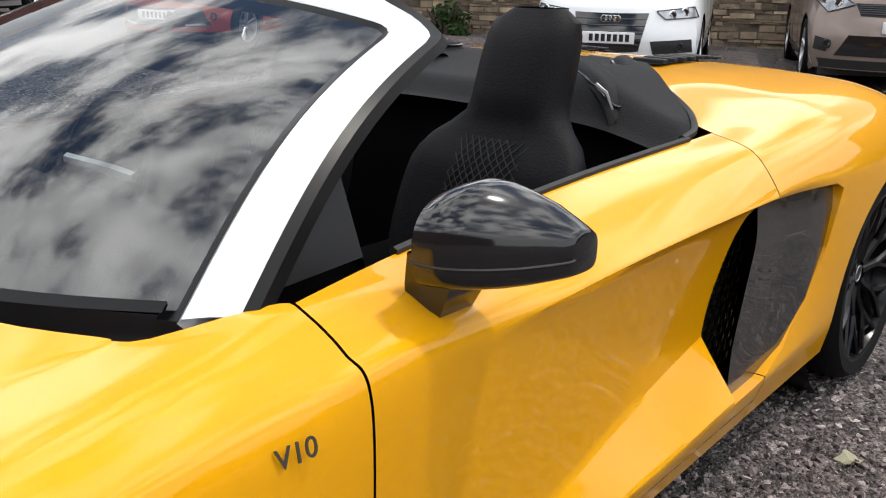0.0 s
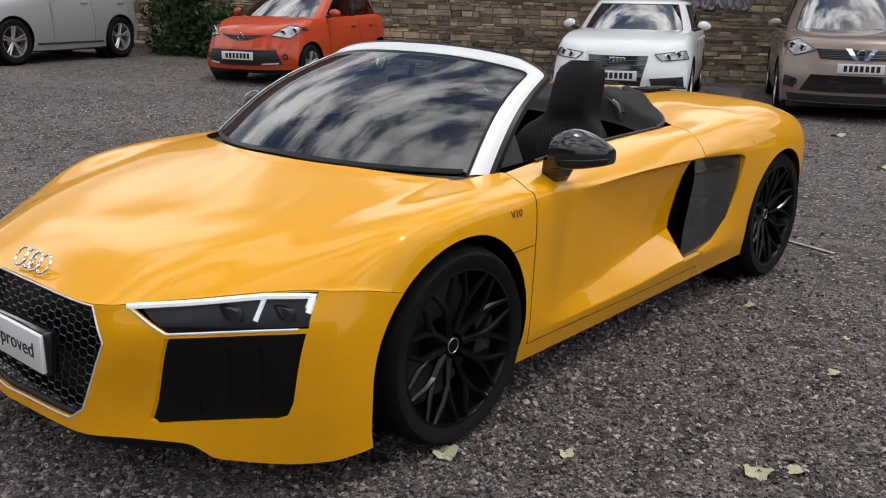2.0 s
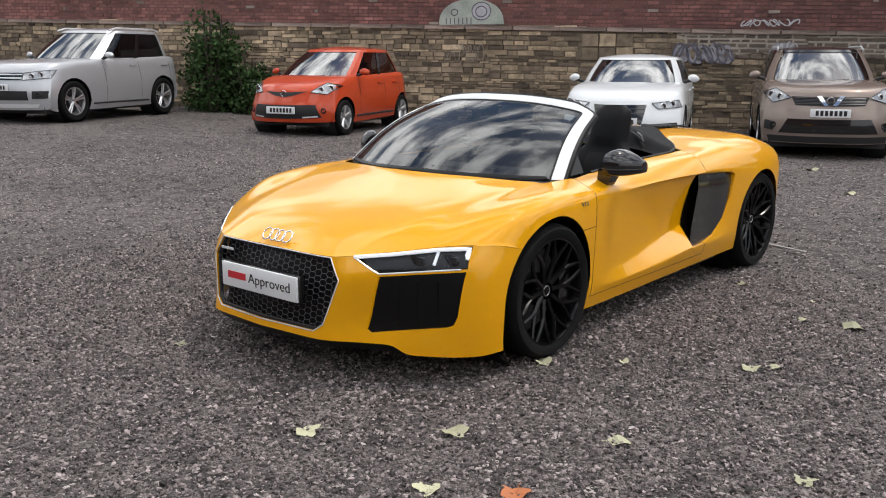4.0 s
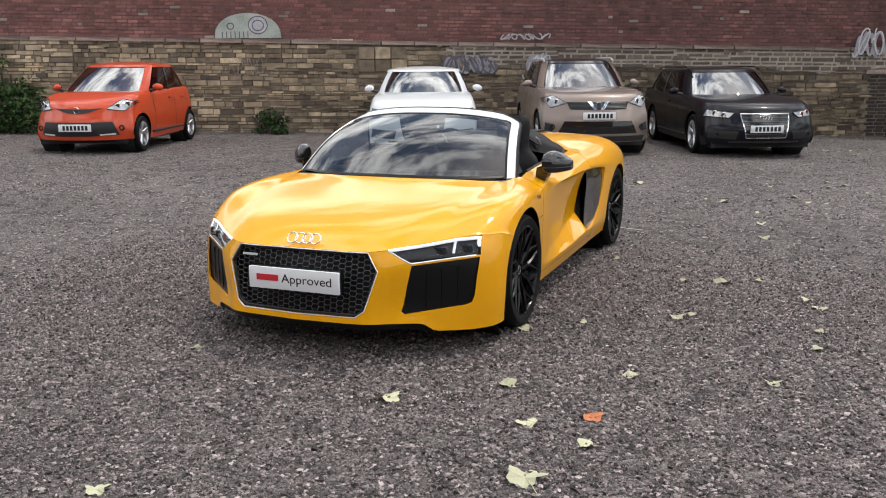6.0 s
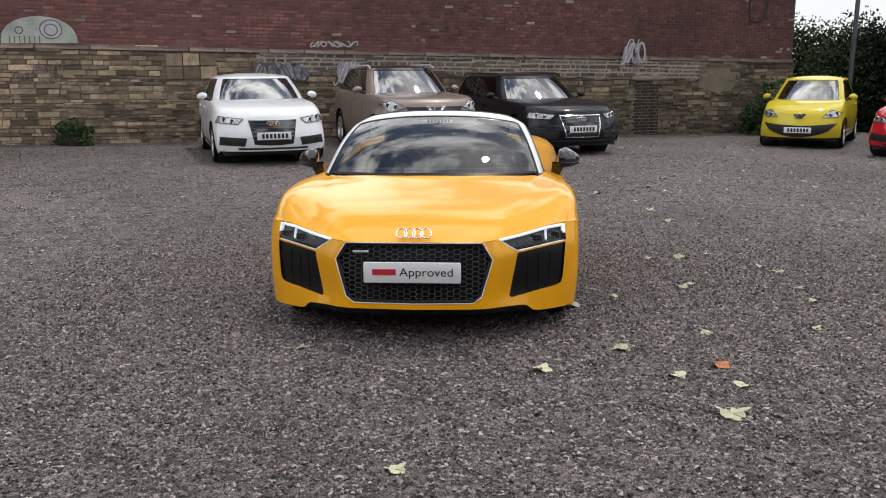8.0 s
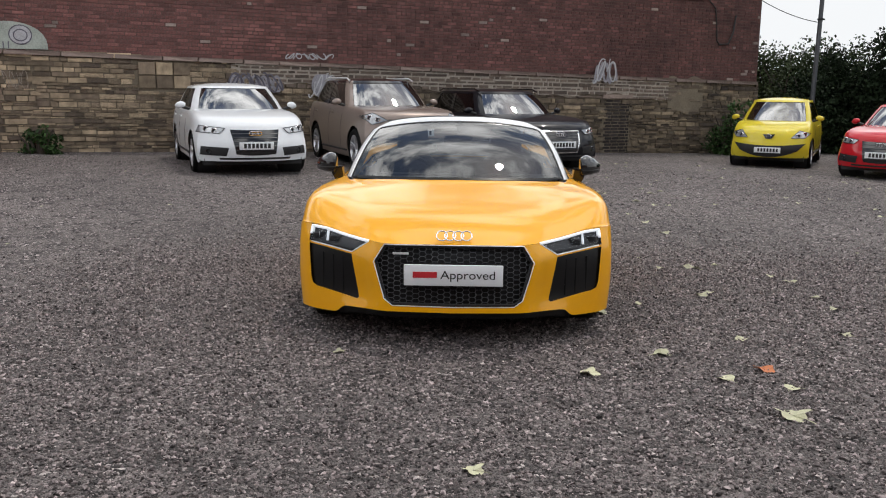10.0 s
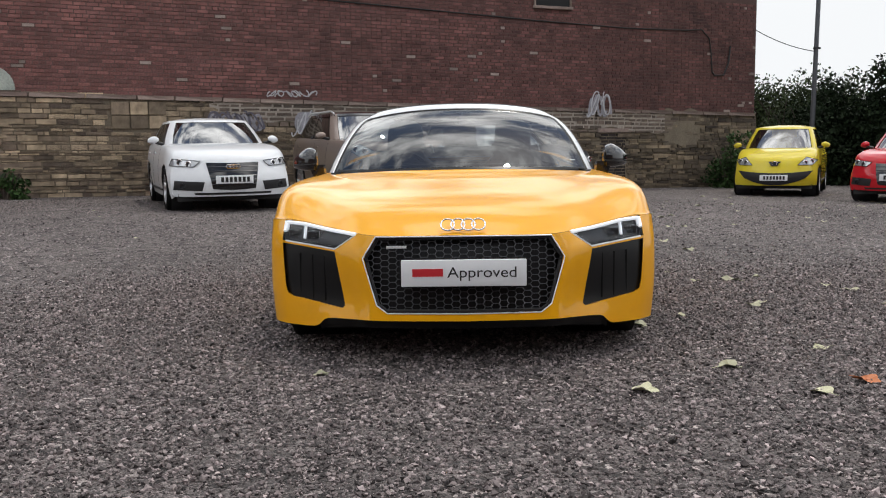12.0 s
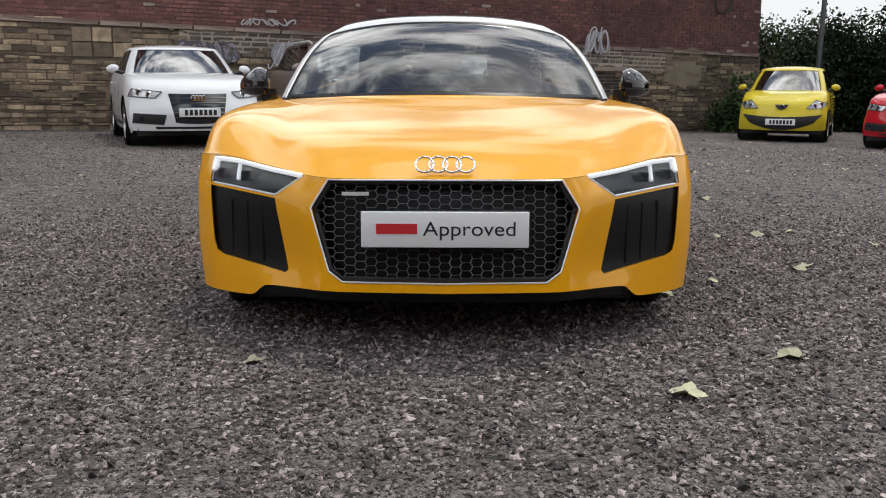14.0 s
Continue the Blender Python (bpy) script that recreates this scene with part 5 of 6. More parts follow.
def roadster():
    car = thing("sports_car", "yellow open-top sports car with silver windscreen frame on gravel", "car")
    # bonnet with both wings
    us = list(np.linspace(-1, 1, 97))
    low = {}

    def low_s(v):
        if v not in low:
            low[v] = seam_s(v) if v < -.2 else s_at_height(v, .618, 4, 6.9)
        return low[v]
    ends = {}
    for u in us:
        v = .3
        for _ in range(6):
            x = skin_point(v, abs(u) * low_s(v))[0]
            v = WS_FOOT(min(x, .745))[1] - .035 - .045 * smooth(.35, .74, x) + .198 * smooth(.742, .80, x)
        ends[u] = v

    def bonnet_at(u, t):
        v = round(-1 + (ends[u] + 1) * t, 4)
        p = skin_point(v, abs(u) * low_s(v))
        return (math.copysign(p[0], u) if u else 0.0, p[1], p[2])
    bm = even(grid(bonnet_at, us, list(np.linspace(0, 1, 46))), 40)
    cut_hole(bm, ARCH_F, (1, 2), lip=None, keep=lambda c: abs(c[0]) > .75)
    part("bonnet", bm, YELLOW, car, "yellow bonnet with creased wings")
    # bumper face
    bm = grid(lambda p, q: nose_point(p, q), list(np.linspace(-8, 8, 97)), list(np.linspace(0.012, 3, 26)), flip=True)
    cut_hole(bm, GRILLE, (0, 2), lip=(0, .010, 0), keep=lambda c: c[1] < -.5)
    for sgn in (1, -1):
        for poly in (LIGHT, INTAKE):
            poly = poly if sgn > 0 else flip_poly(poly)
            cut_hole(bm, poly, (0, 2), lip=(0, .014, 0), keep=lambda c: c[1] < -.5 and c[0] * sgn > .3)
    cut_hole(bm, ARCH_F, (1, 2), keep=lambda c: abs(c[0]) > .75)
    part("front_bumper", bm, YELLOW, car, "yellow bumper around grille and air intakes")
    part("splitter", grid(lambda p, q: tuple(Vector(nose_point(p, 3)) + Vector((0, .004 + .035 * q, .004 - .045 * q))), list(np.linspace(-3.6, 3.6, 60)), [0, .25, 1]), INTAKE_BLACK, car)
    under = bmesh.new()
    box(under, -.66, .66, -.80, -.40, .15, .19)
    box(under, -.80, .80, -.40, 3.1, .11, .17)
    part("underbody", under, BLACK_MATT, car)
    # grille: a dark sheet with a honeycomb of real wires
    grille = part("grille", fill_nose(GRILLE, .075), INTAKE_BLACK, car, "black honeycomb grille in a silver frame")
    bm = bmesh.new()
    hx, hz = .0335, .0138
    wires = set()
    row = 0
    z = .275
    while z < .60:
        x = -.4640 + (row % 2) * hx * 1.0667
        while x < .46:
            ring = [(x + hx * 1.0 * a, z + hz * b) for a, b in ((-.667, 0), (-.4, -1), (.4, -1), (.667, 0), (.4, 1), (-.4, 1))]
            for (ax, az), (bx, bz) in zip(ring, ring[1:] + ring[:1]):
                key = (round(ax + bx, 3), round(az + bz, 3))
                if key not in wires and inside(GRILLE, ax, az) and inside(GRILLE, bx, bz):
                    wires.add(key)
                    tube([on_nose(ax, az, -.016), on_nose(bx, bz, -.016)], .0016, 4, bm)
            x += hx * 2.1333
        z += hz
        row += 1
    part("honeycomb", bm, GRILLE_WIRE, grille)
    part("grille_wall", sweep_edge([(.350, .270), (-.350, .270), (-.390, .300), (-.446, .507), (-.390, .594), (.390, .594), (.446, .507), (.390, .300)], -.020, .010), BLACK_MATT, grille)
    part("grille_frame", sweep_edge([(.345, .263), (-.345, .263), (-.394, .298), (-.458, .505), (-.398, .602), (.398, .602), (.458, .505), (.394, .298)], .001, .0030), SILVER, grille)
    part("script_plate", box(bmesh.new(), -.345, -.255, -1.045, -1.038, .555, .566), SILVER, grille)
    # number board
    plate = part("number_board", box(bmesh.new(), -.278, .278, -1.096, -1.080, .388, .507, .004), PLATE_WHITE, car, "white dealer number board with red and black wording")
    part("board_surround", box(bmesh.new(), -.284, .284, -1.084, -1.045, .383, .512, .004), BLACK_GLOSS, plate)
    part("maker_bar", box(bmesh.new(), -.228, -.092, -1.0985, -1.095, .434, .468), PLATE_RED, plate)
    text("lettering", "Approved", .068, PLATE_INK, plate, pose(.082, -1.0965, .449, 90, 0, 0) @ Matrix.Diagonal((1.13, 1, 1, 1)), .001)
    # badge of four plain rings
    badge = thing("badge", "", "")
    badge.parent = car
    for k in range(4):
        x = -.070 + .0467 * k
        part("ring", ring_mesh(.031, .0042, m=pose(x, -.968 + .004 * (k % 2), .652, -38)), CHROME, badge)
    # lamps and intakes
    for sgn in (1, -1):
        mir = Matrix.Diagonal((sgn, 1, 1, 1))
        lamp = part("headlight", fill_nose_tight(LIGHT if sgn > 0 else flip_poly(LIGHT), .035), LENS_DARK, car, "slim headlight with white light strip")
        sp = LIGHT if sgn > 0 else flip_poly(LIGHT)
        part("daylight_strip", sweep_edge([sp[0], (sp[1][0], sp[1][1] - .008), (sp[2][0], sp[2][1] - .009), (sp[3][0] - sgn * .006, sp[3][1] - .012), (sp[4][0] - sgn * .012, sp[4][1] + .02)], -.004, .009, closed=False), LAMP_WHITE, lamp)
        part("outer_block", sweep_edge([(sp[3][0] - sgn * .012, sp[3][1] - .018), (sp[4][0] - sgn * .016, sp[4][1] + .022)], -.012, .012, closed=False), LAMP_WHITE, lamp)
        part("lower_strip", sweep_edge([sp[0], sp[5], sp[4]], -.003, .0045, closed=False), SILVER, lamp)
        part("light_bar", tube([on_nose(sgn * .766, .572, -.02), on_nose(sgn * .764, .630, -.02)], .0075, 6), LAMP_WHITE, lamp)
        for x, wdt in ((.70, .045), (.815, .038)):
            part("projector", box(bmesh.new(), sgn * x - wdt, sgn * x + wdt, on_nose(sgn * x, .58)[1] + .025, on_nose(sgn * x, .58)[1] + .05, .572, .612, .006), LENS_GREY, lamp)
        part("lens", fill_nose_tight(sp, .0), GLASS_LENS, lamp).visible_shadow = False
        ip = INTAKE if sgn > 0 else flip_poly(INTAKE)
        intake = part("air_intake", fill_nose(ip, .018), INTAKE_BLACK, car, "gloss black air intake with vertical blades")
        for x in (.655, .72, .79):
            part("intake_blade", box(bmesh.new(), sgn * x - .004, sgn * x + .004, on_nose(sgn * x, .4)[1] + .016, on_nose(sgn * x, .4)[1] + .03, .285, .50), INTAKE_BLACK, intake)
        # doors and flanks
        door_bottom = lambda v: s_at_height(v, .228 + .01 * v, 7.0, 8.0)
        bm = skin_panel(.4035, 1.756, 46, lambda v: 3.0, door_bottom, 61, sgn)
        cut_hole(bm, BLADE, (1, 2), lip=(-sgn * .05, 0, 0))
        door = part("door", bm, YELLOW, car, "yellow door with deep sculpted flank")
        part("window_rail", tube([(sgn * (skin_point(v, 3.0)[0] - .004), v, skin_point(v, 3.0)[2] + .002) for v in np.linspace(.63, 1.64, 24)], .009, 6), BLACK_MATT, door)
        # rear quarter
        bm = even(skin_panel(1.76, 3.38, 60, lambda v: s_at_width(v, stow_x(v)), 8.0, 81, sgn), 8)
        cut_hole(bm, BLADE, (1, 2), lip=(-sgn * .05, 0, 0), keep=lambda c: abs(c[0]) > .7)
        cut_hole(bm, ARCH_R, (1, 2), keep=lambda c: abs(c[0]) > .7)
        part("rear_wing", bm, YELLOW, car, "broad yellow rear wing")
        part("sill", skin_panel(.33, 1.757, 34, lambda v: s_at_height(v, .224 + .01 * v, 7.0, 8.0), 8.0, 8, sgn), YELLOW, car)
        bm = skin_panel(.18, .3985, 10, lambda v: s_at_height(v, .6145, 4, 6.9), 8.0, 24, sgn)
        cut_hole(bm, ARCH_F, (1, 2))
        part("wing_corner", bm, YELLOW, car)
        # side blade
        def blade_at(t, z):
            y = (1.585 + .30 * (z - .31)) * (1 - t) + BLADE_END(z) * t
            return (sgn * (.918 + .02 * smooth(1.8, 2.15, y) - .025 * smooth(.66, .80, z) + .012 * (1 - smooth(.30, .45, z))), y, z)
        bm = grid(lambda t, z: blade_at(t, z), list(np.linspace(0, 1, 14)), list(np.linspace(.30, .78, 14)), flip=sgn < 0)
        blade = part("side_blade", bm, CARBON, car, "dark carbon side blade behind the air inlet")
        part("inlet_mesh", grid(lambda y, z: (sgn * (.80 + .05 * (y - 1.4)), y, z), list(np.linspace(1.48, 1.76, 6)), list(np.linspace(.30, .79, 6)), flip=sgn < 0), BLACK_MATT, blade)
        bm = bmesh.new()
        for i in range(6):
            for j in range(15):
                cy, cz = 1.60 + .034 * i + (.017 if j % 2 else 0), .34 + .029 * j
                tube([(sgn * (.835 + .03 * (cy - 1.5)), cy + .015 * math.cos(math.pi / 3 * k), cz + .017 * math.sin(math.pi / 3 * k)) for k in range(6)], .0022, 3, bm, closed=True)
        tagged(part("inlet_honeycomb", bm, BLACK_GLOSS, blade), kind="stuff")
        # wheels
        for y, z, r, wd, x in ((-.015, .343, .343, .250, .843), (AXLE, .345, .345, .29, .81)):
            m = Matrix.Translation((sgn * x, y, z)) @ (Matrix() if sgn > 0 else Matrix.Rotation(math.pi, 4, "Z"))
            tyre = wheel("wheel", r, wd, r * .80, car, m, y_spokes, WHEEL_BLACK, WHEEL_BLACK, "gloss black alloy wheel with low-profile tyre")
            part("cap_ring", ring_mesh(.026, .0014, 20, m=pose(wd * .315, 0, 0, 0, 0, 90)), ALLOY, tyre)
            caliper = part("brake_caliper", prism([(rad * math.cos(b), rad * math.sin(b)) for rad, span in ((.215, (-.5, -.25, 0, .25, .5)), (.125, (.5, .25, 0, -.25, -.5))) for b in span], -.02, .045, m=Matrix.Translation((wd * .12, 0, 0)) @ Matrix.Rotation(radians(-90), 4, "Z") @ Matrix.Rotation(radians(180), 4, "Y")), BLACK_GLOSS, tyre)
            part("caliper_badge", box(bmesh.new(), wd * .12 + .018, wd * .12 + .024, .135, .16, .045, .075), RED_CALIPER, caliper)
            part("wheel_liner", lathe([(.392, sgn * .905), (.395, sgn * .52), (.02, sgn * .52)], 32, m=Matrix.Translation((0, y - .022, z)) @ Matrix.Diagonal((1, 1.13, 1, 1))), INTAKE_BLACK, car)
        mirror(car, sgn)
        pt = skin_point(.27, s_at_height(.27, .752, 3.5, 6.5))
        text("engine_badge", "V10", .037, ALLOY_DARK, car, Matrix.Translation((sgn * (pt[0] + .004), pt[1], pt[2])) @ pose(0, 0, 0, 78, 0, 90 * sgn - 4 * sgn), .0012)
        quarter = bmesh.new()
        qa, qb, qc = Vector((sgn * .757, .400, .862)), Vector((sgn * .752, .575, .868)), Vector((sgn * .690, .590, .980))
        for off in (0, sgn * -.008):
            quarter.faces.new([quarter.verts.new(q + Vector((off, 0, 0))) for q in (qa, qb, qc)])
        part("quarter_pane", quarter, INTAKE_BLACK, car)
    part("rear_bumper", grid(lambda u, k: (math.copysign(skin_point(3.36, abs(u))[0], u) * k, skin_point(3.36, abs(u))[1] + .02 * (1 - k), skin_point(3.36, abs(u))[2]), list(np.linspace(-8, 8, 49)), [0, .5, .8, 1]), YELLOW, car)
    windscreen(car)
    cockpit(car)
    return car


STOW = pchip([1.60, 1.68, 1.80, 1.94, 2.03, 2.13, 2.26, 2.33], [.742, .735, .675, .53, .42, .345, .29, .0])


def stow_x(v):
    """Half the width of the black stowage cover and engine cover at y = v."""
    return max(0.0, STOW(v)) if v < 2.33 else 0.0


def s_at_width(v, x, hi=4.0):
    lo = 0.0
    if x <= 0:
        return 0.0
    for _ in range(24):
        mid = (lo + hi) / 2
        if skin_point(v, mid)[0] < x:
            lo = mid
        else:
            hi = mid
    return (lo + hi) / 2


def inside(poly, x, z):
    sign = 0
    for (x0, z0), (x1, z1) in zip(poly, poly[1:] + poly[:1]):
        c = (x1 - x0) * (z - z0) - (z1 - z0) * (x - x0)
        if sign * c < 0:
            return False
        sign = sign or (1 if c > 0 else -1)
    return True


def fill_nose_tight(poly, back):
    """The lens: a sheet on the front face inside the lamp's outline."""
    sgn = 1 if poly[0][0] > 0 else -1
    top = pchip([abs(p[0]) for p in poly[:4]], [p[1] for p in poly[:4]])
    low = pchip([.490, .597, .892], [.608, .538, .557])

    def at(x, v):
        return on_nose(sgn * x, min(top(x), .652) * (1 - v) + low(x) * v, -back)
    return grid(at, list(np.linspace(.492, .885, 24)), list(np.linspace(0, 1, 7)), flip=sgn < 0)


def mirror(car, sgn):
    """A wing mirror on a short foot at the door's shoulder."""
    top, low = pchip([0, .3, .65, 1], [.066, .088, .070, .028]), pchip([0, .5, 1], [.062, .055, .034])
    ahead, behind = pchip([0, .3, .7, 1], [.085, .105, .085, .035]), pchip([0, 1], [.050, .035])
    rings = [(0, .001), (0, .8), (.012, .94), (.04, 1), (.15, 1), (.3, 1), (.45, 1), (.6, 1), (.75, 1), (.87, 1), (.95, .99), (.99, .93), (1.0, .8), (1.0, .001)]

    def shell(u, k):
        # u round the housing, k from its blunt inner end to the blunt tip
        v, t = rings[k]
        a = 2 * math.pi * u
        ca, sa = math.cos(a), math.sin(a)
        n = 2.3 if sa > 0 else 4.0
        r = (abs(ca) ** n + abs(sa) ** n) ** (-1 / n) * t
        return (sgn * (.893 + .160 * v), .605 + .105 * v + r * ca * (behind(v) if ca > 0 else ahead(v)), .925 - .012 * v + r * sa * (top(v) if sa > 0 else low(v)))
    m = part("wing_mirror", grid(shell, list(np.linspace(0, 1, 45)), list(range(14)), flip=sgn < 0), BLACK_GLOSS, car, "gloss black wing mirror", sharp=40)
    bm = bmesh.new()
    foot_ring = lambda k, u: (sgn * (.895 + (.045, .040, .030)[k] * math.copysign(min(1, 1.6 * abs(math.cos(u))), math.cos(u)) - .012 * k), .612 + (.046, .044, .036)[k] * math.copysign(min(1, 1.6 * abs(math.sin(u))), math.sin(u)), (.90, .85, .805)[k])
    grid(lambda u, k: foot_ring(k, u), list(np.linspace(0, 2 * math.pi, 25)), [0, 1, 2], bm=bm, flip=sgn > 0)
    part("mirror_foot", bm, BLACK_GLOSS, m)
    seam_u = .5 + .045
    part("mirror_seam", tube([tuple(Vector(shell(seam_u, k)) + Vector((0, -.0005, 0))) for k in range(1, 13)], .0022, 4), BLACK_MATT, m)


WS_FOOT = lambda x: Vector((x, .00 + .268 * (min(abs(x) / .73, 1.1)) ** 2.2, .882 - .022 * abs(x)))
WS_HEAD = lambda x: Vector((x, .712 + .10 * (abs(x) / .6) ** 2, 1.236 - .060 * (abs(x) / .6) ** 2.5))


def screen_at(u, v):
    """u across from -1 to 1, v from foot to head."""
    a, b = WS_FOOT(u * .742), WS_HEAD(u * .60)
    p = a.lerp(b, v)
    bow = .035 * math.sin(math.pi * v)
    return p + Vector((0, -bow * .6, bow))


def windscreen(car):
    us, vs = list(np.linspace(-1, 1, 33)), list(np.linspace(0, 1, 13))
    glass_part = part("windscreen", grid(lambda u, v: screen_at(u, v), us, vs), GLASS_SCREEN, car, "raked windscreen reflecting cloudy sky")
    glass_part.visible_shadow = False
    side = [screen_at(1, v) for v in np.linspace(-.03, .93, 16)]
    corner = [screen_at(1 - .07 * k * k, .93 + .07 * (1 - (1 - k) ** 2)) for k in (.3, .55, .8)]
    head = [screen_at(u, 1.0) for u in np.linspace(.93, -.93, 30)]
    path = side + corner + head + [Vector((-p[0], p[1], p[2])) for p in (side + corner)[::-1]]
    n = len(path)
    frame_bm, band_bm, seal_bm = bmesh.new(), bmesh.new(), bmesh.new()
    prev = None
    for i, p in enumerate(path):
        way = (path[min(i + 1, n - 1)] - path[max(i - 1, 0)]).normalized()
        up = Vector((0, -.62, .78))
        outw = way.cross(up).normalized()
        outw = -outw if outw.dot(p - Vector((0, .5, .9))) < 0 else outw
        k = smooth(.50, .60, abs(p[0])) if p[2] > 1.12 else 1.0
        go = Vector((math.copysign(.50, p[0]) * k, .88, .50 * (1 - k))).normalized()
        sec = [p + up * .002 - go * .004, p + up * .010 + go * .006, p + up * .008 + go * .042, p + go * .070, p - up * .014 + go * .073, p - up * .035 + go * .055, p - up * .03]
        ring = [frame_bm.verts.new(q) for q in sec]
        seal = [seal_bm.verts.new(q) for q in (p - up * .002 + go * .068, p - up * .004 + go * .090, p - up * .022 + go * .094, p - up * .034 + go * .066)]
        edge = [band_bm.verts.new(q) for q in (p + up * .004 - outw * .044, p + up * .006 - outw * .040, p + up * .006)]
        if prev:
            for j in range(7):
                frame_bm.faces.new((prev[0][j], prev[0][(j + 1) % 7], ring[(j + 1) % 7], ring[j]))
            for j in range(4):
                seal_bm.faces.new((prev[2][j], prev[2][(j + 1) % 4], seal[(j + 1) % 4], seal[j]))
            for j in range(2):
                band_bm.faces.new((prev[1][j], prev[1][j + 1], edge[j + 1], edge[j]))
        prev = (ring, edge, seal)
    for bm in (frame_bm, band_bm, seal_bm):
        bmesh.ops.recalc_face_normals(bm, faces=bm.faces)
    grid(lambda u, v: screen_at(u, v) + Vector((0, -.002, .003)), list(np.linspace(-.97, .97, 33)), [-.01, .006, .016], bm=band_bm)
    part("black_band", band_bm, INTAKE_BLACK, glass_part)
    part("frame_seal", seal_bm, INTAKE_BLACK, car)
    part("windscreen_frame", frame_bm, SILVER, car, "brushed silver windscreen frame", sharp=50)
    # wipers
    for pts in ([(-.56, .26, .872), (-.2, .08, .888), (.12, .05, .888)], [(-.02, .07, .888), (.30, .13, .885), (.50, .225, .876)]):
        pts = [tuple(Vector(p) + Vector((0, -.006, .012))) for p in pts]
        part("wiper", tube(pts, .008, 6), BLACK_MATT, car)
    bm = grid(lambda x, t: WS_FOOT(x) + Vector((0, -.12 + .17 * t, -.024 - .02 * (1 - t))), list(np.linspace(-.755, .755, 40)), [0, .5, 1], flip=True)
    part("scuttle", bm, INTAKE_BLACK, car)


def cockpit(car):
    tub = bmesh.new()
    grid(lambda x, y: (x, y, .30), [-.72, .72], [.2, 1.9], bm=tub)
    for sgn in (1, -1):
        grid(lambda y, z: (sgn * (.72 - .04 * (z - .3)), y, z), list(np.linspace(.45, 1.95, 8)), [.3, .6, .86], bm=tub)
    part("cabin_tub", tub, LEATHER, car)
    bulk = grid(lambda x, z: (x, 1.66 + .12 * (z - .3), z), list(np.linspace(-.72, .72, 10)), [.3, .6, .9])
    part("bulkhead", bulk, LEATHER, car)
    dash = grid(lambda x, t: (x, .08 + .25 * (abs(x) / .7) ** 2 + .62 * t - .25 * (abs(x) / .7) ** 2 * t, .845 + .03 * math.sin(math.pi * t) - .28 * max(0, t - .75) / .25), list(np.linspace(-.71, .71, 20)), list(np.linspace(0, 1, 14)))
    part("dashboard", dash, LEATHER, car, "black dashboard with silver trim")
    view = part("rear_view_mirror", lathe([(.002, -.11), (.030, -.10), (.036, -.05), (.038, .0), (.036, .05), (.030, .10), (.002, .11)], 16, m=Matrix.Translation((0, .74, 1.10))), BLACK_MATT, car)
    part("mirror_stem", tube([(0, .74, 1.12), (0, .77, 1.18)], .012, 6), BLACK_MATT, view)
    for sgn in (1, -1):
        seat(car, sgn * .385)
    wheel_ring = part("steering_wheel", ring_mesh(.175, .015, m=pose(-.36, .78, .80, -22)), LEATHER, car)
    part("wheel_spoke", tube([(-.52, .77, .80), (-.36, .80, .79), (-.20, .77, .80)], .014, 6), SILVER, wheel_ring)
    # stowage cover behind the seats and engine cover
    def cover(t, v):
        x = t * (stow_x(v) + .002)
        z = skin_point(v, s_at_width(v, abs(x)))[2]
        hump = .045 * math.exp(-((abs(x) - .40) / .15) ** 2) * smooth(1.62, 1.75, v) * (1 - smooth(1.95, 2.35, v))
        drop = .05 * (1 - smooth(1.60, 1.72, v))
        return (x, v, z + hump - drop - .004 + .012 * (abs(t) < .97))
    part("hood_cover", grid(cover, list(np.linspace(-1, 1, 61)), list(np.linspace(1.60, 2.33, 36))), LEATHER, car, "black padded soft-top stowage cover")
    for sgn in (1, -1):
        pts = [(sgn * stow_x(v), v, skin_point(v, s_at_width(v, stow_x(v)))[2] + .004) for v in np.linspace(1.62, 2.32, 40)]
        part("cover_seal", tube(pts, .009, 6), BLACK_MATT, car)
        for y0, y1, w in ((1.72, 1.86, .15), (1.90, 2.02, .10)):
            pad = lambda u, v: (sgn * (.40 + w * u), (y0 + y1) / 2 + (y1 - y0) / 2 * v - .10 * u, skin_point(1.9, s_at_width(1.9, .42 + w * u))[2] + .058 - .05 * (u * u) ** 2 - .03 * (v * v) ** 2 - .03 * u)
            panel = part("padded_panel", grid(pad, list(np.linspace(-1, 1, 13)), list(np.linspace(-1, 1, 9)), flip=sgn < 0), LEATHER, car)
            part("piping", tube([tuple(Vector(pad(.93 * math.copysign(abs(math.cos(a)) ** .5, math.cos(a)), .9 * math.copysign(abs(math.sin(a)) ** .5, math.sin(a)))) + Vector((0, 0, .003))) for a in np.linspace(0, 2 * math.pi, 33)[:-1]], .004, 5, closed=True), BLACK_GLOSS, panel)
    for sgn in (1, -1):
        vent = part("engine_vent", grid(lambda u, v: (sgn * (.255 + .07 * u - .05 * (v - 2.3)), v, skin_point(v, s_at_width(v, .255 + .07 * u - .05 * (v - 2.3)))[2] + .008), list(np.linspace(-1, 1, 7)), list(np.linspace(2.28, 2.86, 12)), flip=sgn < 0), BLACK_GLOSS, car, "gloss black engine vent in the rear deck")
        for k in range(7):
            y = 2.34 + .075 * k
            z = skin_point(y, s_at_width(y, .25))[2] + .010
            part("vent_slat", box(bmesh.new(), sgn * (.255 - .05 * (y - 2.3)) - .055, sgn * (.255 - .05 * (y - 2.3)) + .055, y, y + .03, z - .004, z + .006, .002), BLACK_MATT, vent)



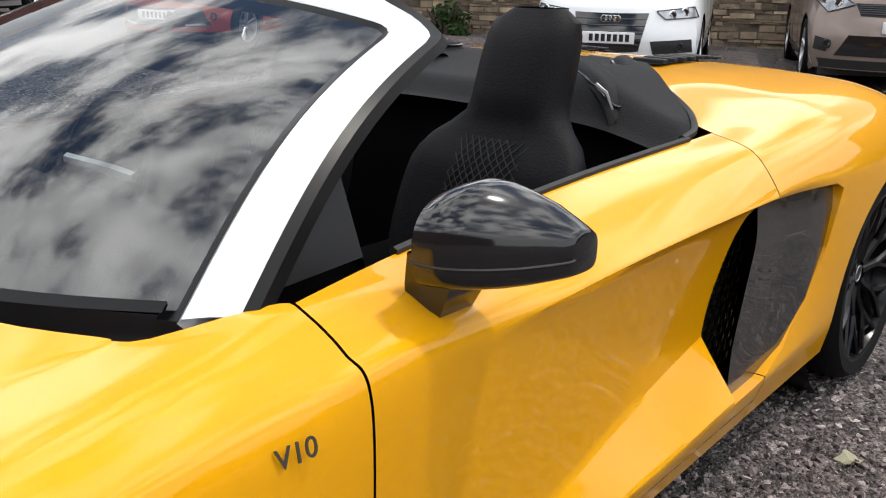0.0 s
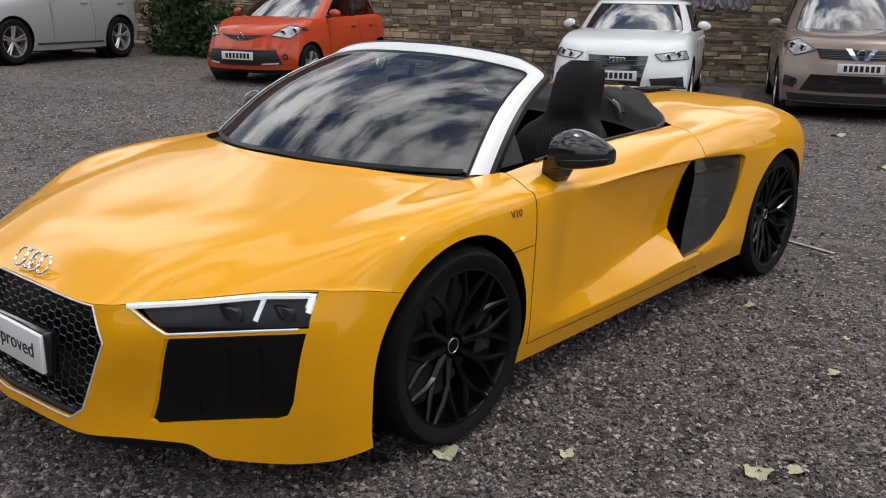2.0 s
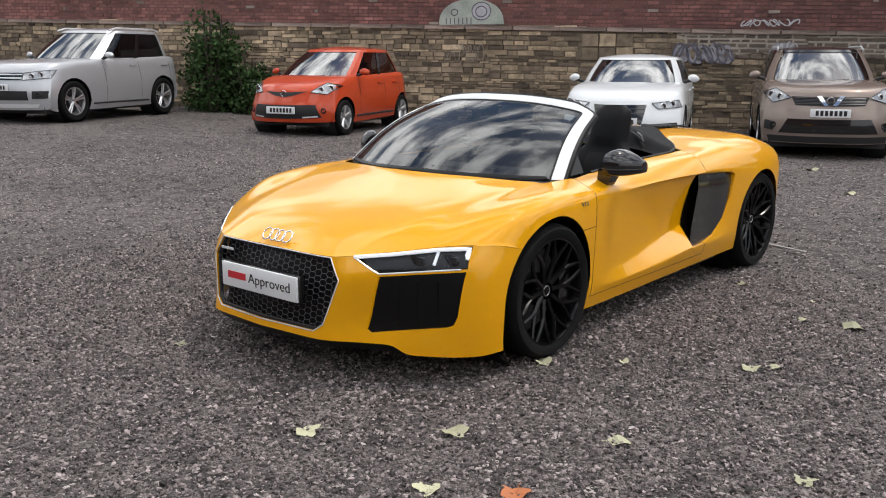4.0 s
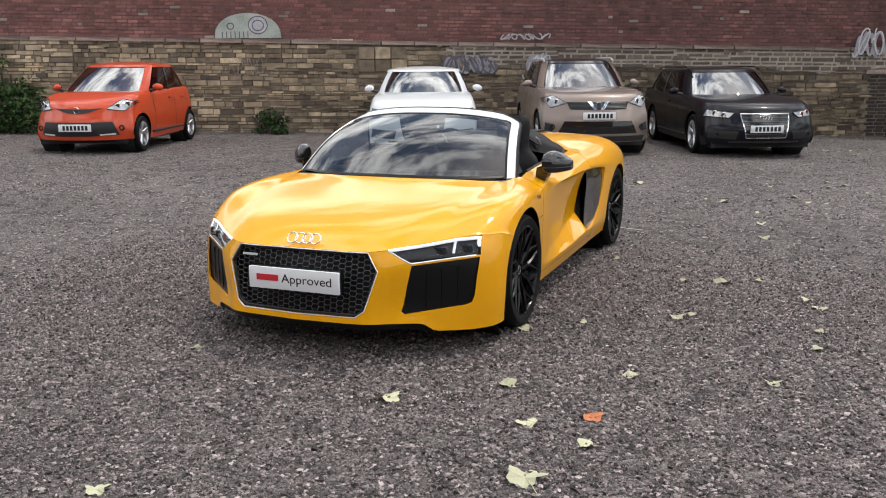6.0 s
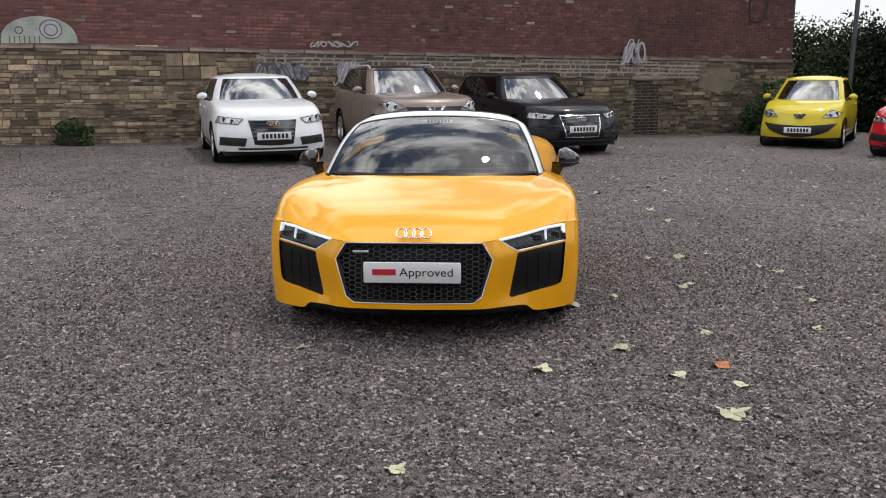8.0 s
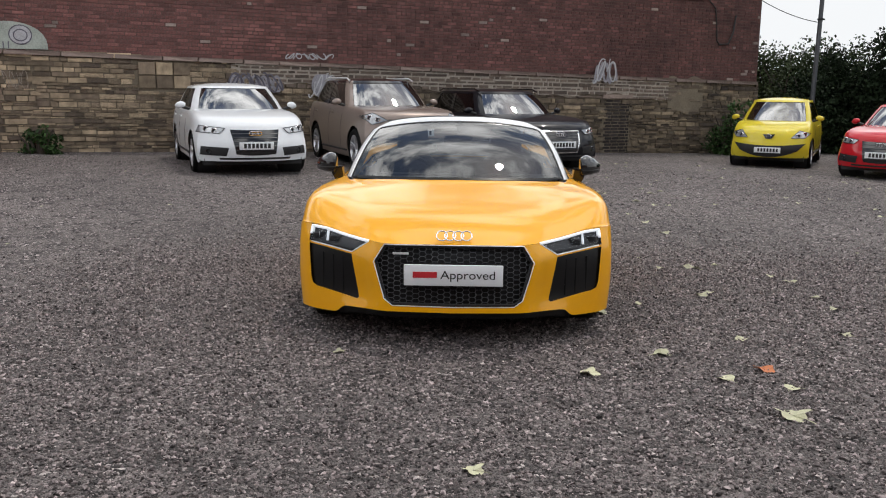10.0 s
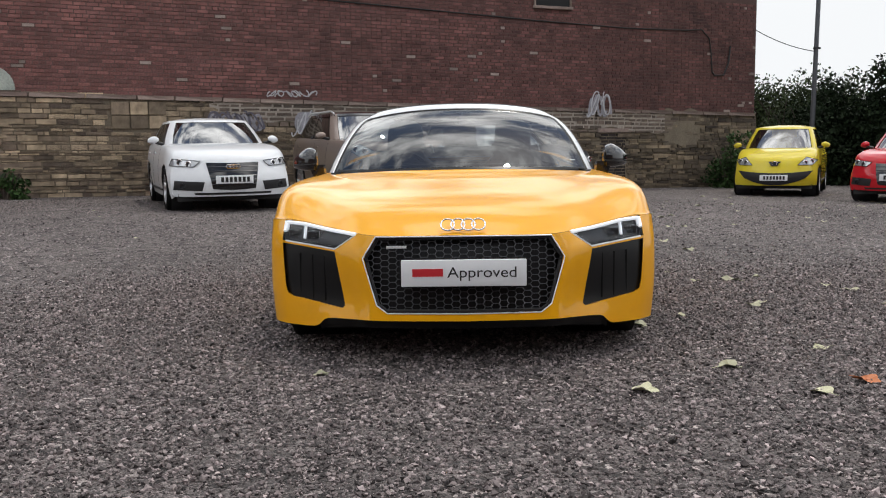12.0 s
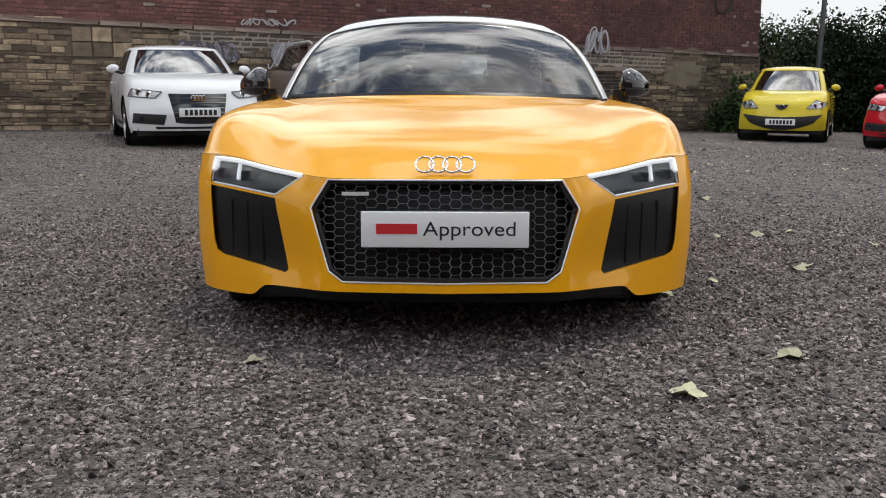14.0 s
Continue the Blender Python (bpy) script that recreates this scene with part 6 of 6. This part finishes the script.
def seat(car, x):
    bm = grid(lambda u, v: seat_back(u, v), list(np.linspace(-1, 1, 25)), list(np.linspace(0, 1, 25)))
    s = thing("seat", "", "", pose(x, 0, 0))
    s.parent = car
    part("backrest", bm, LEATHER, s, "black diamond-stitched sports seat with fixed headrest")
    quilt = part("quilted_panel", grid(lambda p, v: (p * (.165 - .04 * v), seat_back(0, .12 + .48 * v)[1] - .006 + .02 * (p * p), seat_back(0, .12 + .48 * v)[2]), list(np.linspace(-1, 1, 9)), list(np.linspace(0, 1, 9))), LEATHER, s)
    bm = bmesh.new()
    for k in range(-9, 10):
        for lean in (-1, 1):
            pts = []
            for i in range(9):
                v = i / 8
                p = k * .17 + lean * (v - .5) * 2.4
                if abs(p) < .98:
                    pts.append((p * (.165 - .04 * v), seat_back(0, .12 + .48 * v)[1] - .009 + .02 * (p * p), seat_back(0, .12 + .48 * v)[2]))
            if len(pts) > 1:
                tube(pts, .0014, 4, bm)
    part("stitching", bm, STITCH, quilt)
    part("belt_guide", tube([(.17, 1.53, 1.02), (.19, 1.545, 1.0), (.20, 1.56, .96)], .005, 6), ALLOY, s)
    base = bmesh.new()
    box(base, -.25, .25, .80, 1.36, .36, .54, .05)
    part("cushion", base, LEATHER, s)


def seat_back(u, v):
    """Closed shell: u round, v up."""
    a = math.pi * u
    half = pchip([0, .3, .48, .58, .635, .69, .85, .95, .985, 1], [.25, .265, .250, .215, .165, .132, .128, .118, .10, .07])(v)
    depth = pchip([0, .5, .64, .72, .9, 1], [.10, .095, .065, .080, .075, .035])(v)
    z = .45 + .735 * v
    y = 1.30 + .235 * v
    wing = .06 * (1 - smooth(.5, .7, v))
    cx, sx = math.cos(a), math.sin(a)
    px = half * math.copysign(abs(sx) ** .6, sx)
    py = -depth * cx - (wing * abs(sx) ** 3)
    return (px, y + py, z)


roadster()


parked_car("white hatchback parked with its back to the stone wall", paint("white_paint", (0.74, 0.76, 0.78)), stand(-3.55, 8.75, 23), 4.25, 1.80, 1.43, 2.6, 1.0, .75, (.42, 1.13), 2.9, .32, .85, face="frame", plate_z=.47)
parked_car("orange-red small hatchback parked by the wall", paint("orange_paint", (0.50, 0.060, 0.018)), stand(-8.65, 6.7, 19), 3.42, 1.68, 1.47, 2.34, .98, .74, (.10, .92), 2.35, .29, .68, face="smile", plate_z=.43)
parked_car("bronze crossover parked with its back to the wall", paint("bronze_paint", (0.27, 0.215, 0.185), .45), stand(-1.11, 10.32, 24), 4.33, 1.84, 1.60, 2.63, 1.10, .93, (.38, 1.02), 3.0, .35, .85, roof_mat=BLACK_GLOSS, face="cross", plate_z=.66, rails=True)
parked_car("black estate car parked with its back to the wall", mat("black_paint", (0.004, 0.004, 0.007), rough=0.35, coat=0.4, spec=0.12, vary=0.03), stand(1.40, 11.25, 23), 4.9, 1.88, 1.46, 2.84, .98, .76, (.55, 1.20), 3.6, .34, .95, face="frame", plate_z=.48, rails=True, chrome_frame=True)
parked_car("lemon yellow small hatchback parked by the bushes", paint("lemon_paint", (0.62, 0.50, 0.03)), stand(6.69, 13.85, -25), 3.43, 1.66, 1.47, 2.34, .98, .72, (.10, .92), 2.35, .29, .68, face="crescent", plate_z=.39)
parked_car("bright red small hatchback parked by the bushes", paint("red_paint", (0.48, 0.010, 0.018)), stand(8.15, 11.4, -38), 3.95, 1.76, 1.42, 2.47, .98, .75, (.35, 1.02), 2.7, .31, .78, face="frame", plate_z=.47)
parked_car("silver compact off-roader parked in front of ivy", paint("silver_paint", (0.52, 0.53, 0.55), .6), stand(-13.3, 4.28, 20), 4.06, 1.83, 1.70, 2.54, 1.12, .93, (.40, 1.2), 2.95, .36, .87, face="bars", plate_z=.62, rails=True)
